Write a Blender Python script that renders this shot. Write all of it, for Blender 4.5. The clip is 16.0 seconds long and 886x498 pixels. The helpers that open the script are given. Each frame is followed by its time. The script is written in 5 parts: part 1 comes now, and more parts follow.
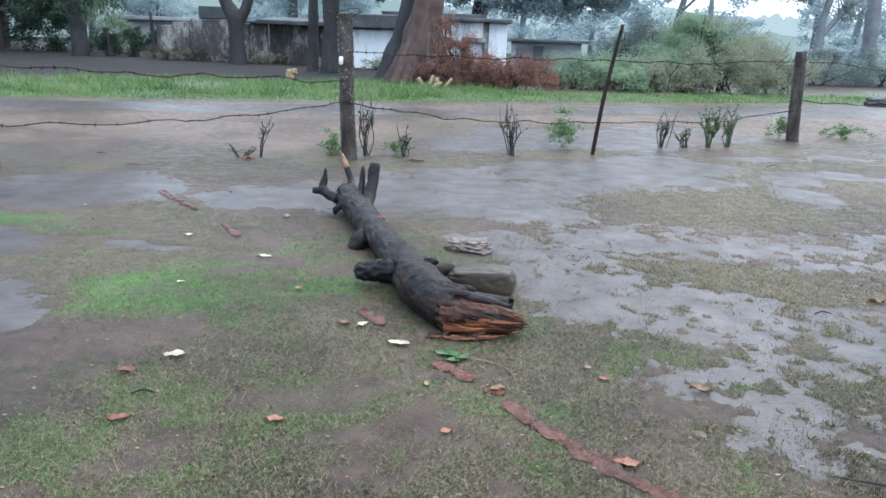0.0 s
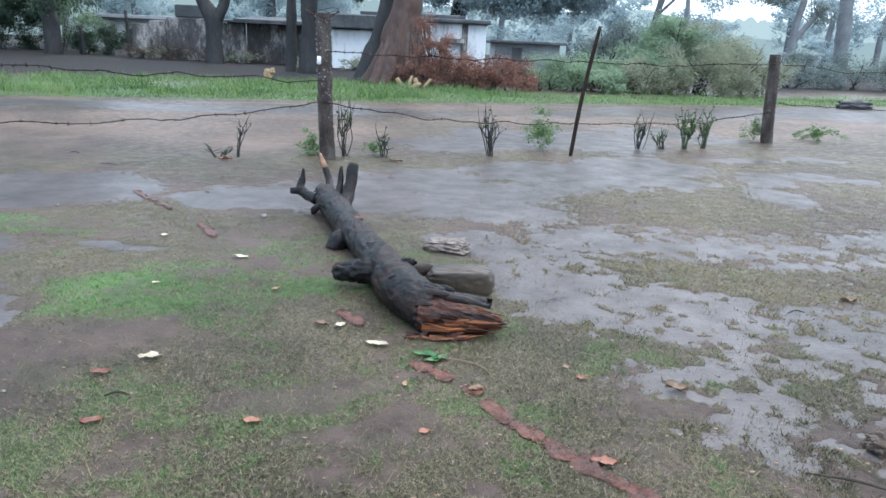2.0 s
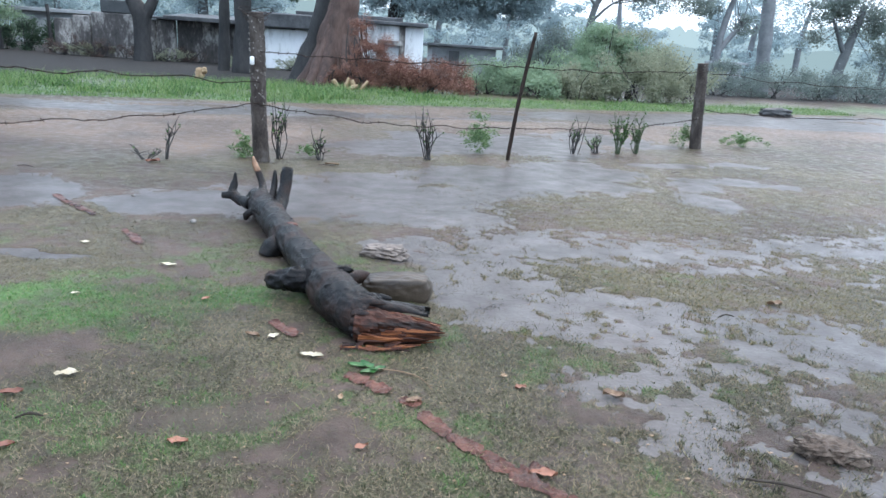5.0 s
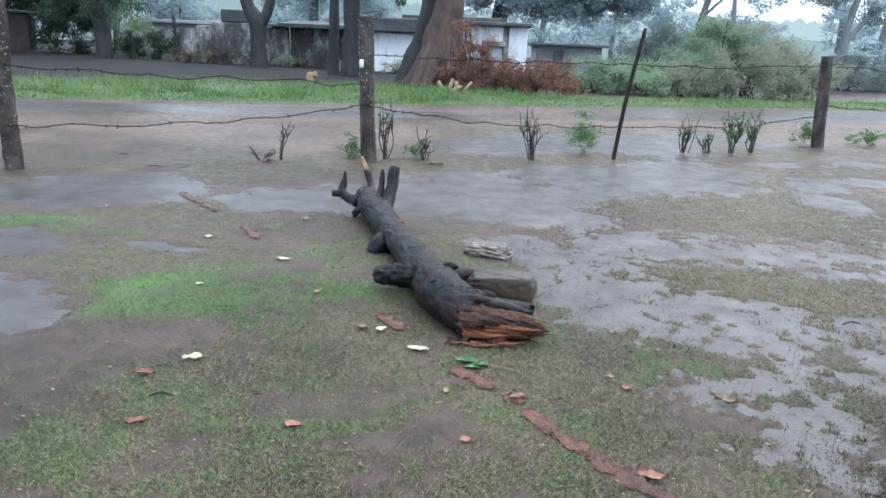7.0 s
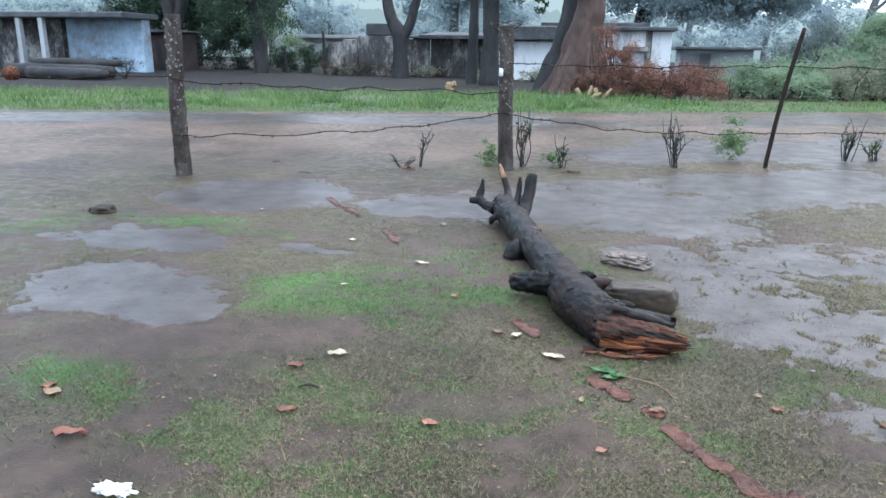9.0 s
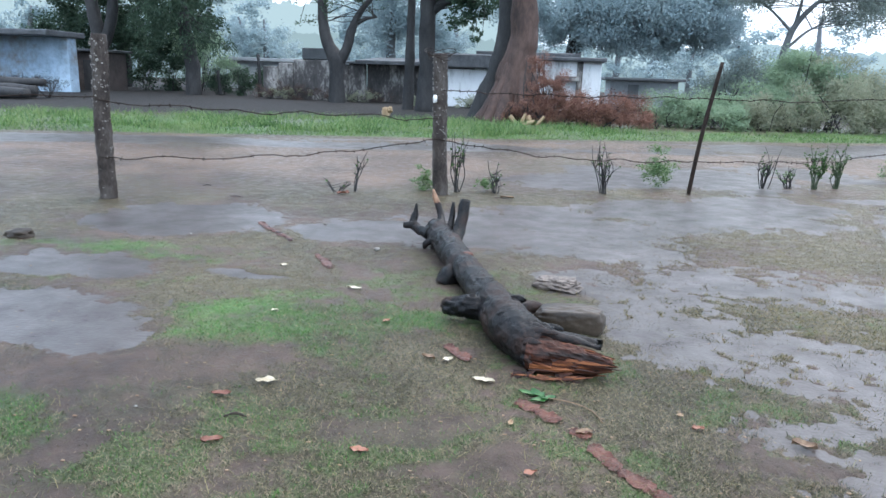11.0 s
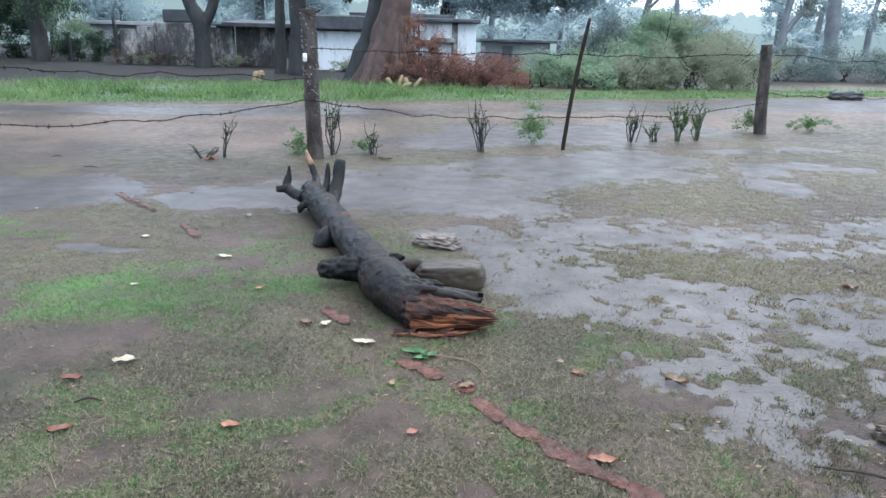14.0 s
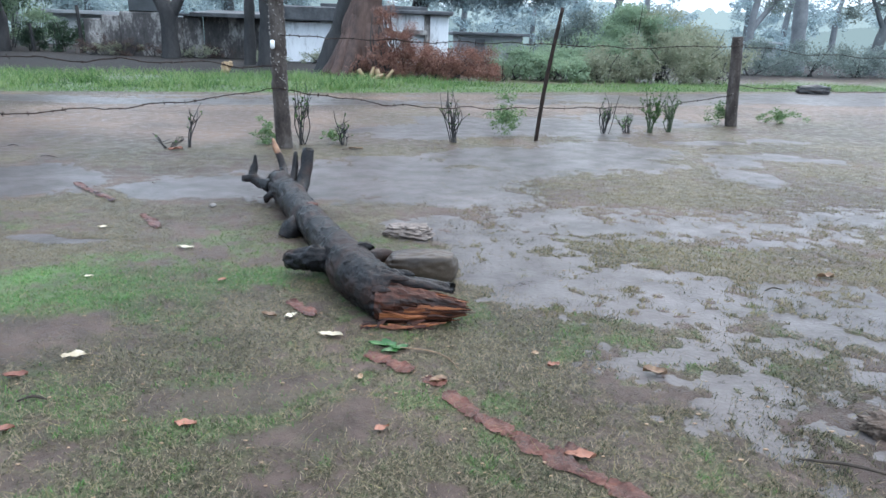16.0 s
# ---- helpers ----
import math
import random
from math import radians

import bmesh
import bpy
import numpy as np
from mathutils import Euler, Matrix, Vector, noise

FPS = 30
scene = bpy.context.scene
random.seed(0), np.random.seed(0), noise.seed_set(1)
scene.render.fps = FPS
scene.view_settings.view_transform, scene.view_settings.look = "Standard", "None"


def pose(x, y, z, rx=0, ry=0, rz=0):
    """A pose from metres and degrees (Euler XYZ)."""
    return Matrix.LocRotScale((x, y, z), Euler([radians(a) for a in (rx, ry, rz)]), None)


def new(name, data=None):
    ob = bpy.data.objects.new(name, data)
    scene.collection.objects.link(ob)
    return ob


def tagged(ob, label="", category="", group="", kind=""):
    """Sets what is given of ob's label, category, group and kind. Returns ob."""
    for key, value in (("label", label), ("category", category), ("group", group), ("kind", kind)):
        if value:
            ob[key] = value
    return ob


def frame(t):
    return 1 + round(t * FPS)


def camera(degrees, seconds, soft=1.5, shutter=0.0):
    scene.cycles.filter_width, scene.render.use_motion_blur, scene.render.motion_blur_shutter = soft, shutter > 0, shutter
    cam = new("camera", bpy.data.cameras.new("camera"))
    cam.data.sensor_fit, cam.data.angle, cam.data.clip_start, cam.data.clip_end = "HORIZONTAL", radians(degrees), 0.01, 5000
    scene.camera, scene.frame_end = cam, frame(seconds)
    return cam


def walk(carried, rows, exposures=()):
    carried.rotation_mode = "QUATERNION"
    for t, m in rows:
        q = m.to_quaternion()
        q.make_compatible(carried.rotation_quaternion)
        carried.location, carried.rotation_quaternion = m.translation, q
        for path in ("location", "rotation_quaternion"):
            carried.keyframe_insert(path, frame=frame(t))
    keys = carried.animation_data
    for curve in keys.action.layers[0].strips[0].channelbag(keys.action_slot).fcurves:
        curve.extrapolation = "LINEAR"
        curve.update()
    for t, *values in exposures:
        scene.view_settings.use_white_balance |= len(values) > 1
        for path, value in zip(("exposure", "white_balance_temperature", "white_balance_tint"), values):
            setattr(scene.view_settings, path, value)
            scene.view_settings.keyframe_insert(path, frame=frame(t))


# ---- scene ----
cam = camera(64.0, 16.0, soft=1.5)
# seconds, eye (x, y, z), yaw, pitch, roll
ROWS = [
    (0.00, -0.000, -0.000, 1.500, 0.00, -16.24, -2.11),
    (0.50, 0.002, 0.013, 1.492, -0.38, -16.18, -2.34),
    (1.00, 0.002, 0.016, 1.490, -0.86, -16.15, -2.35),
    (1.50, 0.002, 0.009, 1.490, -1.21, -16.09, -2.55),
    (2.00, 0.005, 0.004, 1.495, -1.63, -16.11, -2.52),
    (2.50, 0.006, 0.012, 1.495, -1.99, -16.04, -2.74),
    (3.00, 0.009, 0.023, 1.501, -2.83, -16.03, -2.95),
    (3.50, 0.012, 0.040, 1.501, -3.76, -15.94, -3.22),
    (4.00, 0.019, 0.052, 1.503, -4.75, -15.86, -3.30),
    (4.20, 0.017, 0.054, 1.502, -5.12, -15.80, -3.44),
    (5.25, 0.013, 0.075, 1.507, -6.64, -15.65, -3.67),
    (6.30, -0.004, 0.068, 1.503, -3.42, -15.77, -3.11),
    (6.50, -0.008, 0.064, 1.501, -1.99, -15.89, -2.85),
    (7.00, -0.014, 0.044, 1.493, 1.53, -16.01, -2.27),
    (7.50, -0.022, 0.035, 1.489, 5.03, -16.10, -1.68),
    (8.00, -0.035, 0.014, 1.490, 8.48, -15.96, -1.23),
    (8.20, -0.036, 0.014, 1.492, 9.51, -15.89, -0.95),
    (9.25, -0.034, 0.009, 1.492, 12.44, -15.54, -0.78),
    (10.30, -0.012, 0.011, 1.494, 9.98, -14.58, -1.47),
    (10.50, -0.009, 0.014, 1.493, 9.25, -14.26, -1.62),
    (11.00, -0.001, 0.001, 1.498, 7.29, -13.55, -1.90),
    (11.50, 0.003, 0.025, 1.496, 5.05, -12.75, -2.00),
    (12.00, -0.005, 0.008, 1.507, 2.69, -12.51, -2.18),
    (12.50, -0.007, 0.029, 1.501, 0.81, -12.87, -2.15),
    (13.00, 0.003, 0.060, 1.480, -0.61, -13.72, -1.96),
    (13.50, 0.029, 0.092, 1.449, -1.58, -14.90, -1.66),
    (14.00, 0.050, 0.129, 1.417, -2.34, -16.00, -1.44),
    (14.50, 0.048, 0.165, 1.397, -3.14, -16.91, -1.65),
    (15.00, 0.054, 0.200, 1.376, -3.70, -17.08, -1.75),
    (15.50, 0.060, 0.236, 1.359, -4.16, -16.77, -1.84),
    (16.00, 0.070, 0.254, 1.352, -4.47, -16.41, -1.87),
]
walk(cam, [(t, pose(x, y, z, 90 + pitch, roll, yaw)) for t, x, y, z, yaw, pitch, roll in ROWS])

# ---- world and light: overcast, raining ----
world = bpy.data.worlds.new("overcast_sky")
scene.world = world
world.use_nodes = True
wn, wl = world.node_tree.nodes, world.node_tree.links
wn.clear()
sky = wn.new("ShaderNodeTexSky")
sky.sky_type, sky.sun_disc = "NISHITA", False
sky.sun_elevation, sky.sun_rotation = radians(55), radians(20)
sky.dust_density, sky.air_density = 6.0, 1.0
sky_bg, cloud_bg = wn.new("ShaderNodeBackground"), wn.new("ShaderNodeBackground")
sky_bg.inputs["Strength"].default_value = 0.06
cloud_bg.inputs["Color"].default_value = (0.68, 0.89, 1.16, 1)
cloud_bg.inputs["Strength"].default_value = 0.95
both, wout = wn.new("ShaderNodeAddShader"), wn.new("ShaderNodeOutputWorld")
wl.new(sky.outputs["Color"], sky_bg.inputs["Color"])
wl.new(sky_bg.outputs[0], both.inputs[0])
wl.new(cloud_bg.outputs[0], both.inputs[1])
wl.new(both.outputs[0], wout.inputs["Surface"])
sun = new("sun", bpy.data.lights.new("sun", "SUN"))
sun.data.energy, sun.data.angle, sun.data.color = 0.7, radians(40), (1.0, 0.98, 0.95)
sun.matrix_basis = pose(0, 0, 20, 35, 0, 20)
scene.view_settings.exposure = 0.96

# ---- materials ----
MATS = {}


def material(name, dark, light, scale=6.0, rough=0.6, bump=0.3, fine=6.0, island=0.0, third=None, wet=0.0, stretch=(1, 1, 1), spec=0.5, rand=0.0, leaf=0.0):
    """A two-scale noise material: coarse stains and fine grain, with bump; island varies pieces, wet adds gloss in patches."""
    m = bpy.data.materials.new(name)
    m.use_nodes = True
    n, l = m.node_tree.nodes, m.node_tree.links
    b = n["Principled BSDF"]
    tc, mp = n.new("ShaderNodeTexCoord"), n.new("ShaderNodeMapping")
    mp.inputs["Scale"].default_value = stretch
    l.new(tc.outputs["Object"], mp.inputs["Vector"])
    big, small = n.new("ShaderNodeTexNoise"), n.new("ShaderNodeTexNoise")
    big.inputs["Scale"].default_value, big.inputs["Detail"].default_value = scale, 6
    small.inputs["Scale"].default_value, small.inputs["Detail"].default_value = scale * fine, 4
    small.inputs["Roughness"].default_value = 0.7
    for t in (big, small):
        l.new(mp.outputs[0], t.inputs["Vector"])
    add = n.new("ShaderNodeMath")
    add.operation = "MULTIPLY_ADD"
    l.new(small.outputs["Fac"], add.inputs[0])
    add.inputs[1].default_value = 0.6
    l.new(big.outputs["Fac"], add.inputs[2])
    fac = add
    for kind, amount in (("Random Per Island", island), ("Random", rand)):
        if amount:
            g = n.new("ShaderNodeNewGeometry" if kind != "Random" else "ShaderNodeObjectInfo")
            a2 = n.new("ShaderNodeMath")
            a2.operation = "MULTIPLY_ADD"
            l.new(g.outputs[kind], a2.inputs[0])
            a2.inputs[1].default_value = amount
            l.new(fac.outputs[0], a2.inputs[2])
            a3 = n.new("ShaderNodeMath")
            a3.operation = "SUBTRACT"
            l.new(a2.outputs[0], a3.inputs[0])
            a3.inputs[1].default_value = amount / 2
            fac = a3
    ramp = n.new("ShaderNodeValToRGB")
    e = ramp.color_ramp.elements
    e[0].position, e[0].color = 0.52, (*dark, 1)
    e[1].position, e[1].color = 1.08 if not third else 0.8, (*light, 1)
    if third:
        e2 = e.new(1.0)
        e2.color = (*third, 1)
    e[1].position = min(e[1].position, 1.0)
    l.new(fac.outputs[0], ramp.inputs[0])
    l.new(ramp.outputs[0], b.inputs["Base Color"])
    b.inputs["Roughness"].default_value = rough
    b.inputs["Specular IOR Level"].default_value = spec
    if wet:
        mr = n.new("ShaderNodeMapRange")
        mr.inputs["From Min"].default_value, mr.inputs["From Max"].default_value = 0.4, 0.65
        mr.inputs["To Min"].default_value, mr.inputs["To Max"].default_value = max(0.05, rough - wet), rough
        l.new(big.outputs["Fac"], mr.inputs["Value"])
        l.new(mr.outputs[0], b.inputs["Roughness"])
    if leaf:
        b.inputs["Transmission Weight"].default_value = 0.0
        b.inputs["Subsurface Weight"].default_value = 0.0
        tr, mix = n.new("ShaderNodeBsdfTranslucent"), n.new("ShaderNodeMixShader")
        l.new(ramp.outputs[0], tr.inputs["Color"])
        mix.inputs[0].default_value = leaf
        l.new(b.outputs[0], mix.inputs[1])
        l.new(tr.outputs[0], mix.inputs[2])
        l.new(mix.outputs[0], n["Material Output"].inputs["Surface"])
    if bump:
        bp = n.new("ShaderNodeBump")
        bp.inputs["Strength"].default_value = bump
        bp.inputs["Distance"].default_value = 0.4 / scale / fine
        l.new(small.outputs["Fac"], bp.inputs["Height"])
        l.new(bp.outputs[0], b.inputs["Normal"])
    MATS[name] = m
    return m


M_BARK = material("wet_dark_bark", (0.0022, 0.0022, 0.0028), (0.010, 0.0096, 0.0105), 5, 0.5, 1.0, 13, third=(0.045, 0.026, 0.021), wet=0.26, spec=0.18)
M_RAW = material("raw_orange_wood", (0.012, 0.005, 0.0035), (0.075, 0.022, 0.011), 26, 0.5, 1.0, 5, third=(0.27, 0.095, 0.038), island=0.45, stretch=(0.15, 1, 1), spec=0.3)
M_TWIGEND = material("peeled_twig", (0.09, 0.04, 0.02), (0.34, 0.18, 0.10), 30, 0.5, 0.3)
M_BOULDER = material("brown_grey_stone", (0.014, 0.010, 0.008), (0.085, 0.064, 0.048), 4, 0.5, 0.3, 14, wet=0.22, spec=0.3)
M_FLATROCK = material("pale_layered_stone", (0.05, 0.038, 0.032), (0.25, 0.20, 0.17), 16, 0.55, 1.0, 5)
M_STRIP = material("red_brown_bark", (0.018, 0.006, 0.0045), (0.070, 0.024, 0.017), 9, 0.42, 0.9, 8, third=(0.15, 0.058, 0.04), wet=0.18, spec=0.3, island=0.3)
M_LEAFPALE = material("pale_dead_leaf", (0.38, 0.31, 0.21), (0.66, 0.58, 0.44), 20, 0.45, 0.3, rand=0.3)
M_LEAFRED = material("red_dead_leaf", (0.15, 0.05, 0.03), (0.33, 0.14, 0.085), 20, 0.45, 0.3, rand=0.4)
M_LEAFBROWN = material("brown_dead_leaf", (0.16, 0.09, 0.05), (0.40, 0.27, 0.16), 20, 0.45, 0.3, rand=0.4)
M_LEAFGREEN = material("fresh_green_leaf", (0.012, 0.06, 0.014), (0.045, 0.15, 0.035), 20, 0.35, 0.2)
M_CHIP = material("dark_chip", (0.012, 0.009, 0.007), (0.06, 0.045, 0.034), 20, 0.5, 0.5, spec=0.2)
M_ROTTEN = material("rotten_brown_bark", (0.022, 0.015, 0.011), (0.095, 0.068, 0.052), 14, 0.55, 1.0, 5, third=(0.16, 0.125, 0.10), spec=0.2)
M_POST = material("dark_weathered_post", (0.010, 0.008, 0.0075), (0.06, 0.047, 0.041), 7, 0.6, 1.0, 6, stretch=(1, 1, 0.5), third=(0.11, 0.095, 0.085), spec=0.2)
M_FLECK = material("pale_lichen", (0.10, 0.09, 0.08), (0.32, 0.29, 0.265), 30, 0.7, 0.3)
M_IRON = material("rusty_iron", (0.008, 0.006, 0.005), (0.04, 0.024, 0.018), 20, 0.6, 0.4, 4, spec=0.2)
M_WHITEPLASTIC = material("white_insulator", (0.72, 0.72, 0.70), (0.85, 0.85, 0.84), 20, 0.3, 0.0)
M_STEM = material("dark_green_stem", (0.02, 0.035, 0.018), (0.07, 0.10, 0.05), 20, 0.5, 0.3)
M_SHRUB = material("shrub_leaf", (0.03, 0.07, 0.02), (0.10, 0.20, 0.06), 3, 0.45, 0.0, island=0.5, leaf=0.3, spec=0.12)
M_WEED = material("pale_weed_leaf", (0.10, 0.17, 0.08), (0.22, 0.32, 0.15), 3, 0.5, 0.0, island=0.5, leaf=0.3, spec=0.12)
M_TRUNKRED = material("wet_red_brown_trunk", (0.028, 0.018, 0.016), (0.09, 0.054, 0.044), 1.2, 0.65, 0.8, 8, stretch=(1, 1, 0.3), third=(0.125, 0.08, 0.066), spec=0.3)
M_TRUNKDARK = material("dark_wet_trunk", (0.016, 0.018, 0.02), (0.055, 0.052, 0.052), 2, 0.65, 0.8, 6, stretch=(1, 1, 0.4), spec=0.3)
# two greys for distant trunks: rain haze put into the base colour
M_TRUNKMIST = material("mid_haze_trunk", (0.06, 0.068, 0.072), (0.13, 0.14, 0.145), 1, 0.7, 0.4, 6)
M_HAZEGREY = material("pale_haze_grey", (0.10, 0.11, 0.12), (0.22, 0.23, 0.24), 1, 0.7, 0.4, 6)
M_CROWN = material("dark_green_crown", (0.04, 0.068, 0.05), (0.09, 0.14, 0.092), 0.8, 0.55, 0.0, island=0.4, leaf=0.35, spec=0.12)
# haze put into the leaf colour: lighter and bluer than bare foliage
M_CROWNHAZE = material("dense_haze_blue_crown", (0.29, 0.375, 0.40), (0.38, 0.47, 0.49), 0.4, 0.8, 0.0, island=0.1, leaf=0.5, spec=0.12)
# far leaves made very pale: the base colour imitates mist
M_CROWNMIST = material("mist_paled_crown", (0.34, 0.43, 0.45), (0.42, 0.51, 0.53), 0.3, 0.8, 0.0, island=0.12, leaf=0.45, spec=0.12)
# grey-green leaves past the road, lightened to carry painted rain haze
M_CROWNACACIA = material("haze_paled_feathery_crown", (0.17, 0.21, 0.20), (0.28, 0.33, 0.30), 0.6, 0.6, 0.0, island=0.3, leaf=0.45, spec=0.12)
# bush greens and browns set lighter than real foliage to paint in haze
M_BUSH = material("haze_paled_green_leaf", (0.22, 0.31, 0.21), (0.33, 0.43, 0.29), 0.6, 0.65, 0.0, island=0.25, leaf=0.5, spec=0.12)
M_BUSHDULL = material("haze_paled_brown_green_leaf", (0.27, 0.30, 0.215), (0.38, 0.385, 0.285), 0.6, 0.7, 0.0, island=0.25, leaf=0.5, spec=0.12)
M_BRUSH = material("dead_red_brown_brush", (0.13, 0.064, 0.050), (0.37, 0.20, 0.155), 1.2, 0.6, 0.0, island=0.5, leaf=0.25, spec=0.12)
M_DEADSCRUB = material("dark_brown_dead_scrub", (0.05, 0.036, 0.032), (0.15, 0.105, 0.092), 1.2, 0.7, 0.0, island=0.5, leaf=0.2, spec=0.12)
M_CUTWOOD = material("yellow_cut_wood", (0.22, 0.14, 0.07), (0.44, 0.32, 0.19), 4, 0.6, 0.4)
M_LIMEWALL = material("stained_white_limewash", (0.16, 0.16, 0.16), (0.80, 0.82, 0.84), 0.9, 0.8, 0.4, 7, stretch=(1, 1, 0.3), third=(0.86, 0.88, 0.90))
M_DIRTYWALL = material("mouldy_grey_plaster", (0.016, 0.017, 0.019), (0.085, 0.078, 0.076), 1.1, 0.85, 0.4, 7, stretch=(1, 1, 0.5), third=(0.40, 0.38, 0.36))
M_BLUEWALL = material("faded_blue_limewash", (0.20, 0.15, 0.10), (0.34, 0.45, 0.56), 0.45, 0.85, 0.4, 6, stretch=(1, 1, 0.9), third=(0.50, 0.64, 0.76))
M_DARKWALL = material("dark_brown_mud_wall", (0.03, 0.024, 0.022), (0.10, 0.075, 0.068), 1, 0.8, 0.5, 6)
M_ROOF = material("dark_wet_roof_slab", (0.03, 0.032, 0.036), (0.12, 0.125, 0.135), 1.2, 0.5, 0.4, 6, wet=0.2)
M_FARWALL = material("far_pale_wall", (0.26, 0.28, 0.29), (0.46, 0.48, 0.50), 0.6, 0.8, 0.2)
M_TANK = material("black_water_tank", (0.03, 0.034, 0.038), (0.07, 0.075, 0.08), 2, 0.4, 0.1)
M_BLACKSTONE = material("black_wet_stone", (0.015, 0.015, 0.016), (0.06, 0.06, 0.062), 4, 0.4, 0.6)
M_BLADE = material("wet_turf_blade", (0.030, 0.038, 0.019), (0.145, 0.155, 0.085), 1.4, 0.5, 0.0, 12, island=0.9, third=(0.34, 0.27, 0.19), leaf=0.25, spec=0.2)
M_BLADEGREEN = material("bright_turf_blade", (0.05, 0.125, 0.035), (0.14, 0.29, 0.085), 1.3, 0.5, 0.0, 8, island=0.6, leaf=0.3, spec=0.2)
M_BLADEDRY = material("straw_blade", (0.12, 0.105, 0.048), (0.33, 0.285, 0.14), 1.3, 0.55, 0.0, 8, island=0.8, leaf=0.3, spec=0.2)
M_VERGE = material("lush_verge_blade", (0.035, 0.095, 0.024), (0.125, 0.25, 0.065), 0.5, 0.45, 0.0, 8, island=0.7, third=(0.24, 0.31, 0.13), leaf=0.3)


def ground_material():
    """Wet earth and turf: masks in the sheet's own attributes choose soil, grass and road mud."""
    m = bpy.data.materials.new("wet_earth")
    m.use_nodes = True
    n, l = m.node_tree.nodes, m.node_tree.links
    b = n["Principled BSDF"]
    geo = n.new("ShaderNodeNewGeometry")

    def tex(scale, detail=6, rough=0.6):
        t = n.new("ShaderNodeTexNoise")
        t.inputs["Scale"].default_value, t.inputs["Detail"].default_value, t.inputs["Roughness"].default_value = scale, detail, rough
        l.new(geo.outputs["Position"], t.inputs["Vector"])
        return t

    def ramp(src, stops):
        r = n.new("ShaderNodeValToRGB")
        e = r.color_ramp.elements
        for i, (p, c) in enumerate(stops):
            k = e[i] if i < 2 else e.new(p)
            k.position, k.color = p, (*c, 1)
        l.new(src, r.inputs[0])
        return r

    def mixed(fac, a, c):
        x = n.new("ShaderNodeMix")
        x.data_type = "RGBA"
        l.new(fac, x.inputs[0])
        l.new(a, x.inputs[6])
        l.new(c, x.inputs[7])
        return x.outputs[2]

    def attribute(name):
        a = n.new("ShaderNodeAttribute")
        a.attribute_name = name
        return a.outputs["Fac"]

    fine, mid = tex(60, 5, 0.75), tex(7, 6, 0.65)
    soil = ramp(mid.outputs["Fac"], [(0.3, (0.060, 0.040, 0.032)), (0.7, (0.150, 0.106, 0.088))])
    turf = ramp(fine.outputs["Fac"], [(0.36, (0.030, 0.023, 0.016)), (0.62, (0.17, 0.145, 0.09)), (0.76, (0.30, 0.24, 0.17))])
    green = ramp(fine.outputs["Fac"], [(0.32, (0.03, 0.07, 0.018)), (0.68, (0.13, 0.25, 0.07))])
    mud = ramp(mid.outputs["Fac"], [(0.3, (0.11, 0.075, 0.056)), (0.7, (0.215, 0.152, 0.116))])
    c = mixed(attribute("turf"), soil.outputs[0], turf.outputs[0])
    c = mixed(attribute("green"), c, green.outputs[0])
    c = mixed(attribute("mud"), c, mud.outputs[0])
    stain = ramp(tex(0.55, 7, 0.7).outputs["Fac"], [(0.42, (0.55, 0.55, 0.56)), (0.60, (1.0, 1.0, 1.0))])
    dim = n.new("ShaderNodeMix")
    dim.data_type, dim.blend_type = "RGBA", "MULTIPLY"
    dim.inputs[0].default_value = 1.0
    l.new(c, dim.inputs[6])
    l.new(stain.outputs[0], dim.inputs[7])
    c = dim.outputs[2]
    wet_yard = ramp(mid.outputs["Fac"], [(0.3, (0.018, 0.018, 0.018)), (0.7, (0.05, 0.046, 0.044))])
    c = mixed(attribute("yard"), c, wet_yard.outputs[0])
    l.new(c, b.inputs["Base Color"])
    mr = n.new("ShaderNodeMapRange")
    mr.inputs["From Min"].default_value, mr.inputs["From Max"].default_value = 0.35, 0.65
    mr.inputs["To Min"].default_value, mr.inputs["To Max"].default_value = 0.28, 0.6
    l.new(mid.outputs["Fac"], mr.inputs["Value"])
    dry = n.new("ShaderNodeMath")
    dry.operation = "MULTIPLY_ADD"
    l.new(attribute("yard"), dry.inputs[0])
    dry.inputs[1].default_value = 0.45
    l.new(mr.outputs[0], dry.inputs[2])
    l.new(dry.outputs[0], b.inputs["Roughness"])
    b.inputs["Specular IOR Level"].default_value = 0.16
    bp = n.new("ShaderNodeBump")
    bp.inputs["Strength"].default_value, bp.inputs["Distance"].default_value = 0.7, 0.012
    l.new(fine.outputs["Fac"], bp.inputs["Height"])
    l.new(bp.outputs[0], b.inputs["Normal"])
    return m


